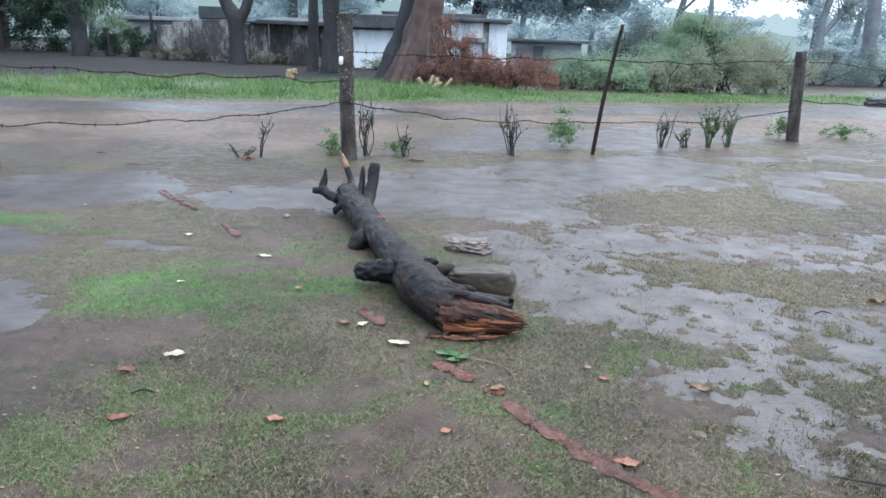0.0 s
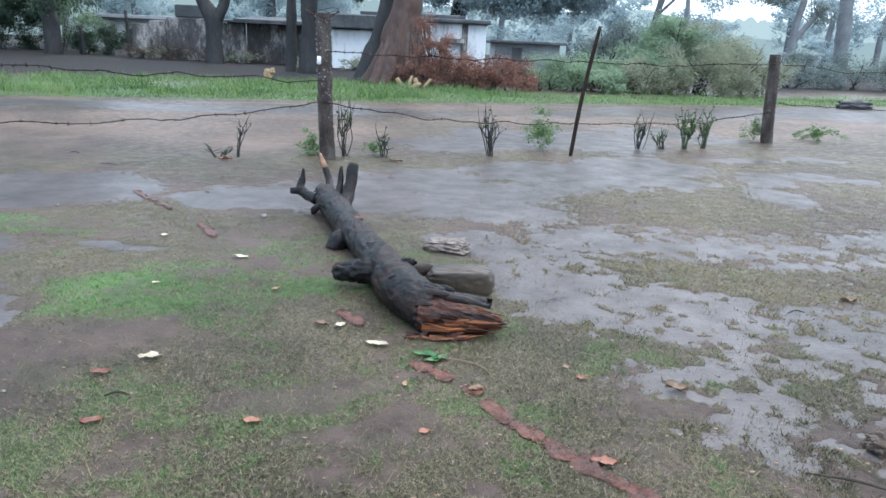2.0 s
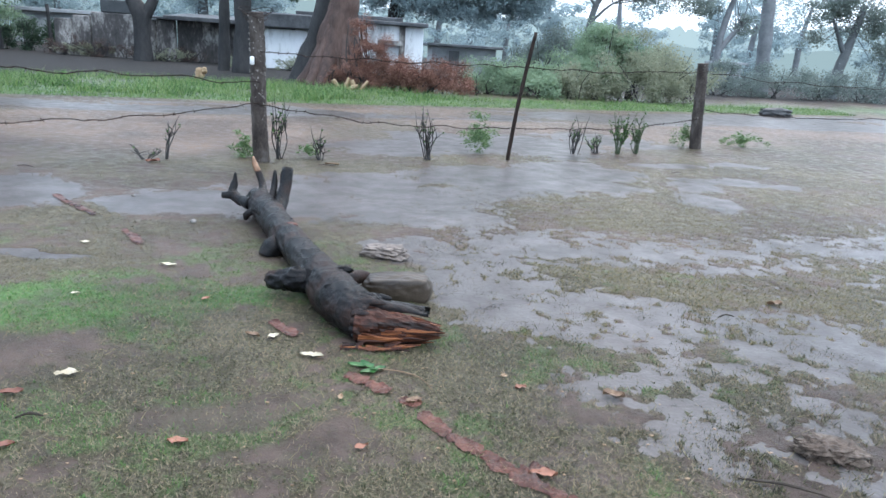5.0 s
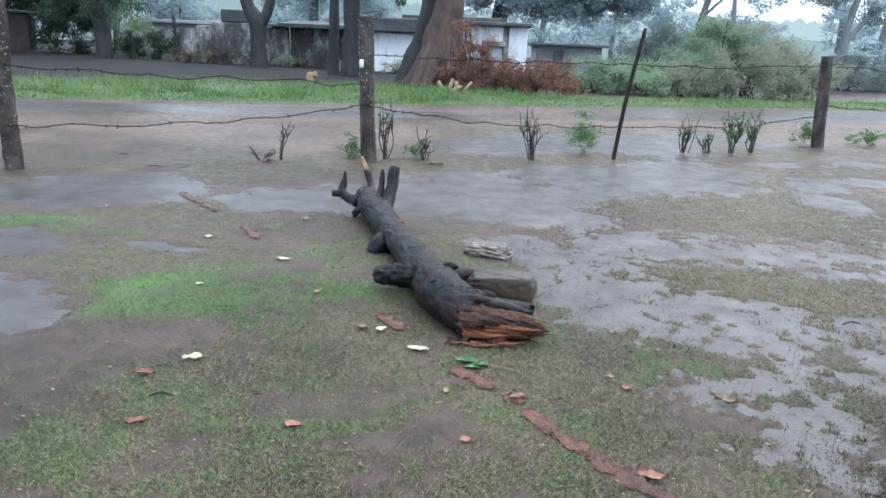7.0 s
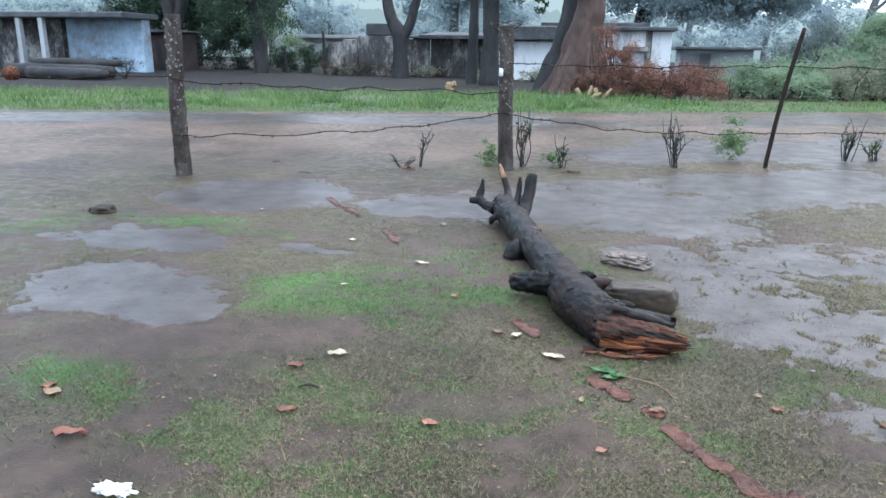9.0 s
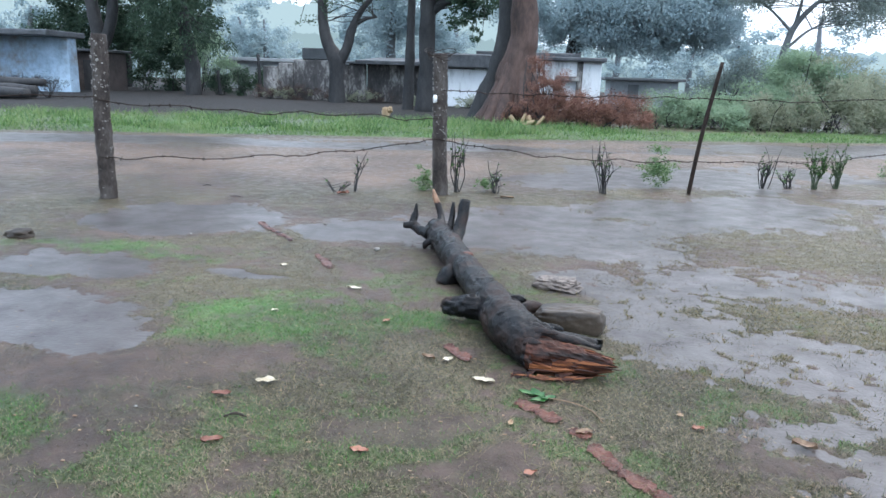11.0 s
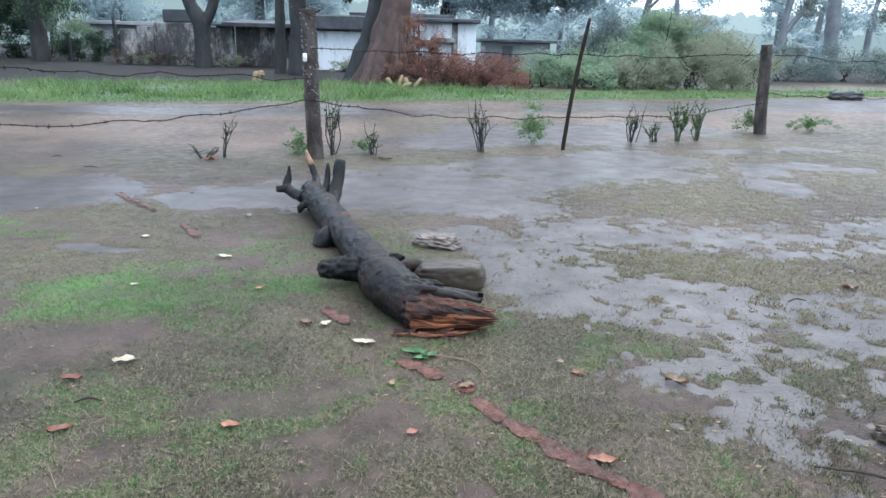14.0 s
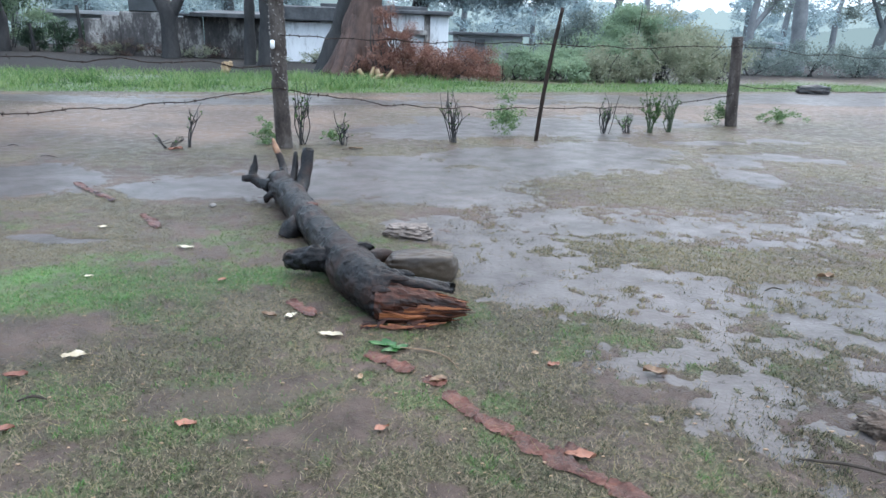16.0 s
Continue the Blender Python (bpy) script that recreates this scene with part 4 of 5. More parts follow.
def mud_hut():
    h = thing("hut", (-26, 42, 0.05), "dark brown mud-walled hut with thin roof edge", "hut")
    house_wall("wall", block(-27.9, -26.1, 41.2, 44, 0, 2.35, 0.03), M_DARKWALL, h)
    house_wall("roof", block(-28.1, -25.8, 40.7, 44.3, 2.354, 2.5, 0.02), M_ROOF, h)
    house_wall("door", block(-27.2, -26.5, 41.12, 41.19, 0, 1.85, 0.01), M_TRUNKDARK, h, "dark plank door")


def far_houses():
    h = thing("house", (7.2, 51, 0.05), "distant pale flat-roofed house", "house")
    house_wall("wall", block(5.0, 9.5, 50.5, 54, 0, 1.75, 0.03), M_FARWALL, h)
    # roof and door share the distant trunks' grey, a painted haze
    house_wall("roof", block(4.6, 9.9, 50, 54.3, 1.754, 1.95, 0.03), M_HAZEGREY, h)
    house_wall("door", block(6.2, 6.9, 50.42, 50.49, 0, 1.5, 0.01), M_HAZEGREY, h)
    h = thing("house", (-20, 62, 0.05), "distant pale house with light roof", "house")
    house_wall("wall", block(-27, -17, 62, 66, 0, 2.4, 0.03), M_FARWALL, h)
    house_wall("roof", block(-27.5, -16.5, 61.5, 66.5, 2.404, 2.7, 0.03), M_FARWALL, h)
    h = thing("house", (36, 60, 0.05), "distant small white house", "house")
    house_wall("wall", block(30.4, 31.8, 58, 61, 0, 1.9, 0.03), M_FARWALL, h)
    house_wall("roof", block(30.1, 32.1, 57.6, 61.4, 1.904, 2.1, 0.03), M_FARWALL, h)


white_house()
long_house()
compound_wall()
blue_house()
mud_hut()
far_houses()
whole("water_tank", block(-13.1, -11.5, 39.82, 40.9, 2.254, 2.9, 0.05), M_TANK, (-12.35, 40, 2.25), "square dark wet concrete water tank on a wall", "water tank", smooth=False)


# ---- trees ----
def tree(base, limbs, blobs, leaves, size, bark, leafmat, label, seed, droop=0.0, segs=12, narrow=0.5, twigs=0, clumping=10, loose=1.0, hollow=0.45):
    t = thing("tree", base, label, "tree")
    for i, (path, radii) in enumerate(limbs):
        part("trunk" if i == 0 else "limb", tube(path, radii, segs if i == 0 else 8, 0.18, 1.5, steps=6), bark, t)
    rng = random.Random(seed)
    if twigs:
        geos = []
        for _ in range(twigs):
            path = rng.choice(limbs)[0]
            a = Vector(path[-1]).lerp(Vector(path[-2]), rng.random())
            c, r = rng.choice(blobs)
            b = Vector(c) + Vector((rng.uniform(-1, 1) * r[0], rng.uniform(-1, 1) * r[1], rng.uniform(-1, 1) * r[2])) * 0.8
            if (b - a).length < 5:
                mid = a.lerp(b, 0.5) + Vector((rng.gauss(0, 0.2), rng.gauss(0, 0.2), rng.gauss(0.2, 0.2)))
                geos.append(tube([a, mid, b], [0.03, 0.02, 0.008], 5, steps=3))
        for geo in geos:
            part("twig", geo, bark, t)
    part("crown", leaf_cloud(blobs, leaves, size, seed, droop, narrow, hollow, clumping, loose), leafmat, t)
    return t


big = tree((-0.75, 26.5, 0.05), [
    ([(-0.66, 26.5, -0.1), (-0.68, 26.5, 0.5), (-0.70, 26.5, 1.2), (-0.70, 26.5, 1.8), (-0.60, 26.5, 2.5), (-0.52, 26.5, 3.2), (-0.57, 26.5, 4.6), (-0.6, 26.5, 7.5)], [1.12, 0.98, 0.82, 0.70, 0.58, 0.50, 0.41, 0.36]),
    ([(-0.75, 26.5, 6.5), (1.0, 27.5, 8.0), (3.5, 29, 8.5)], [0.4, 0.25, 0.12]),
    ([(-0.75, 26.5, 6.8), (-2.5, 26, 8.4), (-4, 26, 9.0)], [0.35, 0.22, 0.1])],
    [((3, 29, 9.2), (3.5, 3, 1.6)), ((-3, 27, 9.4), (3.5, 3, 1.6)), ((0, 28, 10.5), (3, 3, 1.5))], 1800, 0.30, M_TRUNKRED, M_CROWN,
    "huge red-brown buttressed tree trunk beside the road", 1, segs=28)
for k, (dx, dy, w) in enumerate([(-0.95, -0.5, 0.26), (-0.35, -1.1, 0.28), (1.0, -0.6, 0.30), (0.5, -1.1, 0.26), (-0.75, -0.95, 0.22)]):
    part("buttress_root", tube([(-0.72 + dx * 0.35, 26.5 + dy * 0.35, 2.1), (-0.74 + dx * 0.7, 26.5 + dy * 0.7, 0.95), (-0.75 + dx * 1.25, 26.5 + dy * 1.2, -0.1)], [w * 0.6, w, w * 1.1], 10, 0.2, 2, steps=4), M_TRUNKRED, big)
tree((-2.0, 27.7, 0.05), [([(-2.05, 27.7, -0.1), (-1.9, 27.7, 0.5), (-1.55, 27.7, 1.6), (-1.18, 27.7, 3.0), (-1.22, 27.7, 4.7), (-1.2, 27.7, 7.5)], [0.56, 0.47, 0.41, 0.36, 0.32, 0.28])],
     [((-2, 29, 8.5), (2.5, 2, 1.2))], 1500, 0.3, M_TRUNKDARK, M_CROWN, "dark leaning trunk behind the great tree", 2, segs=16)
tree((-4.8, 31, 0.05), [
    ([(-4.68, 31, -0.1), (-4.68, 31, 1.0), (-4.68, 31, 2.6), (-4.70, 31, 4.0), (-4.72, 31, 5.2)], [0.48, 0.40, 0.35, 0.35, 0.3]),
    ([(-4.85, 31, 3.4), (-4.5, 31, 4.2), (-3.8, 31, 4.65), (-2.6, 31, 5.2)], [0.25, 0.2, 0.18, 0.1])],
    [((-3.2, 30.5, 4.2), (0.75, 0.8, 0.75)), ((-3.4, 30.8, 5.3), (1.6, 1.2, 0.8)), ((-6.2, 31, 5.5), (2, 1.5, 0.8)), ((-2.6, 30.5, 3.4), (0.35, 0.4, 0.55)), ((-2.3, 30.6, 4.6), (0.8, 0.8, 0.9)), ((-3.6, 30.6, 4.9), (1.1, 0.8, 0.6))], 9500, 0.15, M_TRUNKDARK, M_CROWN,
    "dark straight tree with low leafy branches", 3, droop=0.5, twigs=20)
tree((-5.75, 32, 0.05), [([(-5.66, 32, -0.1), (-5.62, 32, 1.5), (-5.58, 32, 3.4), (-5.55, 32, 6.5)], [0.27, 0.23, 0.19, 0.16])],
     [((-5.6, 32, 7), (1.5, 1.5, 0.8))], 900, 0.2, M_TRUNKDARK, M_CROWN, "slender dark straight tree trunk", 4)
tree((-10.3, 37, 0.05), [
    ([(-10.3, 37, -0.1), (-10.3, 37, 1.2), (-10.3, 37, 2.2), (-10.75, 37, 3.0), (-11.0, 37, 4.0), (-11.1, 37, 5.6)], [0.45, 0.40, 0.40, 0.33, 0.27, 0.22]),
    ([(-10.25, 37, 2.0), (-9.8, 37, 2.8), (-9.55, 37, 3.7), (-9.1, 37, 4.6), (-8.4, 37, 5.4)], [0.33, 0.27, 0.24, 0.18, 0.1]),
    ([(-9.4, 37, 4.0), (-8.8, 37, 4.3), (-8.2, 37, 4.4)], [0.12, 0.09, 0.05])],
    [((-11.2, 36.8, 5.2), (1.4, 1.2, 0.9)), ((-9.2, 36.8, 5.5), (1.6, 1.2, 0.7)), ((-11.9, 36.6, 4.2), (0.6, 0.6, 0.5)), ((-8.2, 36.8, 4.9), (0.6, 0.6, 0.4)), ((-11, 37.5, 9), (3.5, 3, 2.5)), ((-14.5, 38, 11), (3, 3, 2.5))], 15000, 0.15, M_TRUNKDARK, M_CROWN,
    "dark forked tree growing in front of the wall", 5, twigs=24)
tree((-19.7, 40, 0.05), [
    ([(-19.7, 40, -0.1), (-19.65, 40, 1.2), (-19.8, 40, 2.4), (-20.0, 40, 3.6), (-20.3, 40, 6.0)], [0.46, 0.42, 0.40, 0.36, 0.28])],
    [((-20.8, 39.6, 4.6), (2.4, 1.6, 1.3)), ((-18.4, 39.4, 3.7), (1.5, 1.3, 1.0)), ((-22.2, 39.6, 3.8), (1.3, 1.2, 1.0)), ((-17.6, 39.3, 2.8), (0.8, 0.8, 0.6)), ((-20, 40, 6), (3, 2, 1)), ((-21, 41, 9), (4.5, 3, 2.5)), ((-20, 41, 13), (4, 3, 2.5)), ((-19.3, 39.4, 3.0), (1.0, 0.9, 0.7))],
    44000, 0.20, M_TRUNKDARK, M_CROWN, "dark drooping leafy tree by the lane", 6, droop=1.3, twigs=20, narrow=0.35, clumping=16, loose=1.1)
tree((-27.2, 43.5, 0.05), [
    ([(-27.6, 43.5, -0.1), (-27.5, 43.5, 3), (-27.8, 43.5, 5), (-28.2, 43.5, 7)], [0.5, 0.45, 0.4, 0.3]),
    ([(-27.4, 43.5, 2.6), (-26.6, 43.5, 4.4), (-26.3, 43.5, 7)], [0.4, 0.35, 0.25])],
    [((-27, 45, 8), (5, 3, 2.5)), ((-23.5, 46, 6.5), (3.2, 2.4, 2.6)), ((-31, 45, 8), (4, 3, 3)), ((-26, 45, 12), (6, 3, 3)), ((-24, 47, 3.5), (2.2, 1.8, 1.8)), ((-31, 44, 13), (6, 3, 3.5)), ((-36, 44, 11), (5, 3, 4)), ((-24, 45, 16), (6, 3, 3))], 34000, 0.32, M_TRUNKDARK, M_CROWN, "dark forked tree behind the blue house", 7)
tree((-31, 52, 0.05), [([(-31, 52, -0.1), (-31, 52, 3), (-31.2, 52, 6)], [0.5, 0.45, 0.3])],
     [((-31, 50, 4.0), (3, 2, 2.2)), ((-27.5, 51, 3.6), (2.4, 2, 1.8)), ((-34.5, 50, 4.5), (3, 2, 2.5)), ((-29, 50, 6.5), (3.5, 2, 1.8))], 16000, 0.26, M_TRUNKDARK, M_CROWN, "dense dark green tree behind the hut", 40, clumping=20, loose=1.2)
# the deep crown that hangs behind the great tree, haze painted into its blue-green
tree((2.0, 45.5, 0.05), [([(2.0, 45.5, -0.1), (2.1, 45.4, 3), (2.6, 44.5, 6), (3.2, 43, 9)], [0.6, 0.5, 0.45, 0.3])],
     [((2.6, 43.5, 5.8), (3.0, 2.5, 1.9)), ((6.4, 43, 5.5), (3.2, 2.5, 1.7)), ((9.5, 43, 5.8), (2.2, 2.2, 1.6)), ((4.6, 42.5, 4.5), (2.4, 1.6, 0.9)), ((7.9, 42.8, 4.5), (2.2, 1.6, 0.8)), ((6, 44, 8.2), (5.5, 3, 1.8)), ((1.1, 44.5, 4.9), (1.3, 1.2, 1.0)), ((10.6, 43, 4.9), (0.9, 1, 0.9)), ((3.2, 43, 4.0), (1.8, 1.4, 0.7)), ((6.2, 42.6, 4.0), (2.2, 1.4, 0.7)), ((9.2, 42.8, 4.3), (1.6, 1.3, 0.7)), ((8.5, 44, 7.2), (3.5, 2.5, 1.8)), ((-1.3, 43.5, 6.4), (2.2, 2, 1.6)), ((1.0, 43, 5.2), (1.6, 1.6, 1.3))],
     120000, 0.17, M_TRUNKDARK, M_CROWNHAZE, "great dense drooping tree crown, paled blue-green for haze", 8, droop=1.0, clumping=26, loose=1.3, hollow=0.2)
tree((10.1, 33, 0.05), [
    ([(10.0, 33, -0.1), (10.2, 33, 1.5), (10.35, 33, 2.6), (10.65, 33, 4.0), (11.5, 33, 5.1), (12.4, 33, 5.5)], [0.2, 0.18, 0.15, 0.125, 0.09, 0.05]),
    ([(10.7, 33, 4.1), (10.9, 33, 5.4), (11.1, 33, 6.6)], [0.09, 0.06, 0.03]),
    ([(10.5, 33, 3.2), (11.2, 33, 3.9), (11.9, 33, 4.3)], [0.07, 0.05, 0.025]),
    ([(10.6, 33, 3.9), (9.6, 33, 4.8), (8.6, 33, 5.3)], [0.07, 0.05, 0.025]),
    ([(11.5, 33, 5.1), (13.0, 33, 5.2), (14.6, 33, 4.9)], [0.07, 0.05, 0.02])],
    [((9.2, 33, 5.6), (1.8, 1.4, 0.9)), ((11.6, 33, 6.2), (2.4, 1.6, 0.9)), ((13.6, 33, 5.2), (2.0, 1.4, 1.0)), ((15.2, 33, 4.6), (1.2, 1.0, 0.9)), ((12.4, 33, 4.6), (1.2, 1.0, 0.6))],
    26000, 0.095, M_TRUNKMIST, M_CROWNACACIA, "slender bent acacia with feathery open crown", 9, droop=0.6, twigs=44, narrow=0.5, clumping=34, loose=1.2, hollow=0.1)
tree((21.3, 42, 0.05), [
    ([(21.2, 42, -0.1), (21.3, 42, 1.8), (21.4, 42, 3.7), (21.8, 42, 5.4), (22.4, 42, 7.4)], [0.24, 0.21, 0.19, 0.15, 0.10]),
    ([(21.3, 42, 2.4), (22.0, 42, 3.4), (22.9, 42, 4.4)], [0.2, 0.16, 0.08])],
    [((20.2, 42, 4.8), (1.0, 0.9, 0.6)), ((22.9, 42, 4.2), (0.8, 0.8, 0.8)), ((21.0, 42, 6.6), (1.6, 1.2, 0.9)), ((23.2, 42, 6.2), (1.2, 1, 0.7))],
    8000, 0.14, M_HAZEGREY, M_CROWNACACIA, "grey-green open tree in the rain mist", 10, twigs=20, clumping=16, loose=1.1, hollow=0.2)
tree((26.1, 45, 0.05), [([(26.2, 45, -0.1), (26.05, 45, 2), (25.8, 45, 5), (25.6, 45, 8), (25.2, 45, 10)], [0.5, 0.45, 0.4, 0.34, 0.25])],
     [((25, 45, 10), (3, 2, 1.2))], 1500, 0.25, M_HAZEGREY, M_CROWNACACIA, "tall tree trunk beyond the road, greyed for rain haze", 11)
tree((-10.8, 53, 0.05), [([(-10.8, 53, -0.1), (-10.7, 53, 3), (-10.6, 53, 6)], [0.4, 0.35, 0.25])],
     [((-10.6, 53, 5.2), (2.6, 2, 1.9)), ((-8.6, 53, 5.6), (2.2, 2, 1.8)), ((-11.0, 53, 7.6), (3.2, 2, 1.6)), ((-7.0, 54, 4.2), (1.8, 1.6, 1.4))], 22000, 0.2, M_TRUNKMIST, M_CROWNHAZE, "rounded tree behind the low house, paled blue-green for haze", 12, clumping=24, loose=1.3, hollow=0.2)
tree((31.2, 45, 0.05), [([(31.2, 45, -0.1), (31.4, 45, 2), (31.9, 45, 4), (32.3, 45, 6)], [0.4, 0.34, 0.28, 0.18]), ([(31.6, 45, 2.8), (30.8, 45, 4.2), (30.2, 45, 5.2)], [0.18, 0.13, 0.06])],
     [((30.5, 45, 5.5), (2.2, 1.6, 1.4)), ((33, 45, 5), (2.2, 1.6, 1.6)), ((31.5, 45, 7.5), (3, 2, 1.4)), ((29.6, 45.5, 3.8), (1.0, 1.0, 0.8)), ((34.5, 45, 3.4), (1.6, 1.2, 1.2))], 14000, 0.18, M_TRUNKMIST, M_CROWNACACIA, "leaning grey-green tree beyond the side road, paled for rain haze", 13, twigs=16, clumping=22, loose=1.2, hollow=0.2)
# far woods behind: mist is painted into their pale leaf and trunk colours
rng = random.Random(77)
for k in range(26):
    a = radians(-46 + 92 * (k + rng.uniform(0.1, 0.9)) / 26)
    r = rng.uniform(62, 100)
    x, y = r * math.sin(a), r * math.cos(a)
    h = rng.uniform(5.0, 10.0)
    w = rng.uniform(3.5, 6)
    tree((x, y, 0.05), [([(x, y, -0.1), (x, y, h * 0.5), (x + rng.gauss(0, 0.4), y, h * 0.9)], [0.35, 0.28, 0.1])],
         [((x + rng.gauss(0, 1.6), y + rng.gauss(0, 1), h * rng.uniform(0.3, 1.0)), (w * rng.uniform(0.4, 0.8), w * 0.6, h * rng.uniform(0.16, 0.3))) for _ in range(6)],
         4200, 0.30, M_HAZEGREY, M_CROWNMIST, "tree far across the fields, mist painted into its pale colour", 100 + k, segs=8)


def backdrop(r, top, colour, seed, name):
    """Far woodland edge: mist painted as even glow, too pale to tell trees apart."""
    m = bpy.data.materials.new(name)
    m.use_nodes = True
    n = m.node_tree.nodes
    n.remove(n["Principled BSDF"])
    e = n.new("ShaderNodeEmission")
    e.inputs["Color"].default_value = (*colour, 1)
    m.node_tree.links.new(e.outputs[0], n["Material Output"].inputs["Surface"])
    verts, faces = [], []
    for i in range(2881):
        a = radians(i / 8)
        h = top * (1.8 if a > math.pi else 1.0) * (1 + 0.35 * noise.noise(Vector((a * 9, seed, 0))) + 0.14 * noise.noise(Vector((a * 40, seed, 3))) + 0.07 * noise.noise(Vector((a * 130, seed, 7))) + 0.05 * noise.noise(Vector((a * 420, seed, 9))))
        verts += [(r * math.sin(a), r * math.cos(a), -0.5), (r * math.sin(a), r * math.cos(a), h)]
    faces = [(2 * i, 2 * i + 2, 2 * i + 3, 2 * i + 1) for i in range(2880)]
    tagged(part("backdrop", (verts, faces), m, None, "", False), "far woodland edge with mist painted as a pale glow", "woods", kind="structure")


backdrop(130, 4.6, (0.19, 0.27, 0.30), 4.0, "mist_glow_wood")
backdrop(170, 9.5, (0.27, 0.37, 0.415), 9.0, "paler_mist_glow_wood")


# ---- bushes, brush and things by the road ----
def bush(name, base, blobs, count, size, mat, label, category, seed, droop=0.0, narrow=0.5, hollow=0.3, clumping=18, loose=1.25):
    b = thing(name, base, label, category)
    rng = random.Random(seed)
    geos = []
    for c, r in blobs:
        for _ in range(5):
            foot = (c[0] + rng.gauss(0, 0.2), c[1] + rng.gauss(0, 0.2), 0.0)
            tip = (c[0] + rng.uniform(-0.8, 0.8) * r[0], c[1] + rng.uniform(-0.8, 0.8) * r[1], c[2] + rng.uniform(0, 0.9) * r[2])
            geos.append(tube([foot, ((foot[0] + tip[0]) / 2 + rng.gauss(0, 0.1), (foot[1] + tip[1]) / 2, tip[2] * 0.55), tip], [0.03, 0.022, 0.008], 5, steps=3))
    for geo in geos:
        part("stem", geo, M_TRUNKDARK, b)
    part("foliage", leaf_cloud(blobs, int(count * 2.6), size * 0.58, seed, droop, narrow, hollow, clumping, loose), mat, b)


bush("bush", (5.2, 26.5, 0.05), [((4.6, 26.2, 0.55), (1.0, 0.8, 0.65)), ((6.3, 27, 0.8), (1.2, 0.9, 0.8)), ((5.6, 26, 0.6), (1.1, 0.7, 0.6)), ((6.6, 25.8, 0.5), (1.2, 0.7, 0.5))], 7000, 0.15, M_BUSH, "leafy fresh green bush by the road", "bush", 21)
bush("bush", (8.5, 28.0, 0.05), [((8.2, 28, 0.9), (1.3, 1, 0.9)), ((9.7, 28.5, 1.7), (1.2, 1, 1.3)), ((9.2, 27.3, 0.8), (1.5, 0.8, 0.8)), ((9.7, 29, 2.6), (0.7, 0.7, 0.6)), ((10.8, 28.5, 1.4), (1.2, 1, 1.0))], 13000, 0.16, M_BUSH, "tall rounded green roadside bush", "bush", 22)
bush("bush", (8.3, 26.6, 0.05), [((7.7, 26.4, 0.75), (1.2, 0.7, 0.75)), ((9.0, 26.6, 0.6), (1.2, 0.7, 0.6)), ((10.3, 27, 0.95), (1.4, 0.8, 0.95))], 7000, 0.14, M_BUSHDULL, "dull brownish wet roadside bush", "bush", 23)
bush("bush", (12, 28.0, 0.05), [((11.6, 27.6, 0.95), (1.6, 0.9, 0.95)), ((13.2, 28.2, 0.85), (1.3, 0.8, 0.85)), ((11.2, 28.5, 1.6), (1.5, 0.9, 1.1)), ((12.6, 28.8, 1.2), (1.2, 0.9, 1.0))], 9500, 0.15, M_BUSHDULL, "dull green bush drooping over the road edge", "bush", 24)
bush("hedge", (-18, 42, 0.05), [((-19, 42, 0.9), (1.0, 0.7, 0.9)), ((-17.6, 42, 1.0), (1.0, 0.7, 1.0)), ((-16.4, 42, 0.9), (0.8, 0.7, 0.9))], 3600, 0.17, M_CROWN, "dark tangled hedge beside the compound wall", "hedge", 25)
bush("bush", (-22.3, 47, 0.05), [((-22.6, 47, 2.2), (1.6, 1.2, 1.8)), ((-21.3, 48, 1.6), (1.2, 1, 1.3)), ((-23.6, 49, 3.4), (1.8, 1.2, 1.4))], 4200, 0.24, M_BUSH, "bright green thicket along the lane", "bush", 26)
bush("bush", (-24.6, 45, 0.05), [((-25.2, 45, 1.5), (1.2, 1, 1.5)), ((-23.8, 46, 1.2), (1.2, 0.9, 1.2)), ((-24.6, 46.5, 2.6), (1.5, 1, 1.2))], 4000, 0.24, M_CROWN, "dark green thicket beside the hut", "bush", 34)
bush("bush", (-12.8, 38.7, 0.05), [((-14.6, 38.9, 0.55), (1.0, 0.5, 0.6)), ((-13.0, 38.7, 0.5), (1.1, 0.5, 0.55)), ((-11.6, 38.8, 0.4), (0.8, 0.4, 0.45)), ((-8.6, 39.2, 0.4), (0.9, 0.4, 0.45))], 2600, 0.15, M_DEADSCRUB, "dark brown tangled dead scrub along the wall", "bush", 35, narrow=0.2)
bush("bush", (20, 38, 0.05), [((19.6, 38, 0.95), (2.4, 1.2, 1.0)), ((23.5, 39, 0.95), (2.4, 1.2, 1.05)), ((27.0, 40, 1.0), (2.4, 1.2, 1.1)), ((30.5, 41, 1.0), (2.4, 1.2, 1.1))], 8000, 0.2, M_CROWNACACIA, "grey-green low scrub beyond the side road, paled for haze", "bush", 27)
bush("bush", (9.3, 36, 0.05), [((9.3, 36, 1.6), (1.3, 1, 1.3)), ((10.4, 36, 2.0), (1.2, 1, 1.0)), ((8.3, 37, 1.2), (1.2, 1, 1.0)), ((6.8, 36, 0.7), (1.2, 0.8, 0.7))], 4200, 0.2, M_CROWNACACIA, "soft grey-green shrub before the far house, paled for haze", "bush", 28)
bush("brush_pile", (2.4, 24.5, 0.05), [((1.8, 24.5, 0.55), (0.9, 0.7, 0.6)), ((2.8, 24.6, 0.6), (1.0, 0.7, 0.6)), ((3.5, 24.8, 0.32), (0.6, 0.6, 0.35)), ((2.2, 24.4, 0.3), (1.0, 0.5, 0.35))], 11000, 0.115, M_BRUSH, "heap of dead red-brown leafy brush", "brush pile", 29, narrow=0.3)
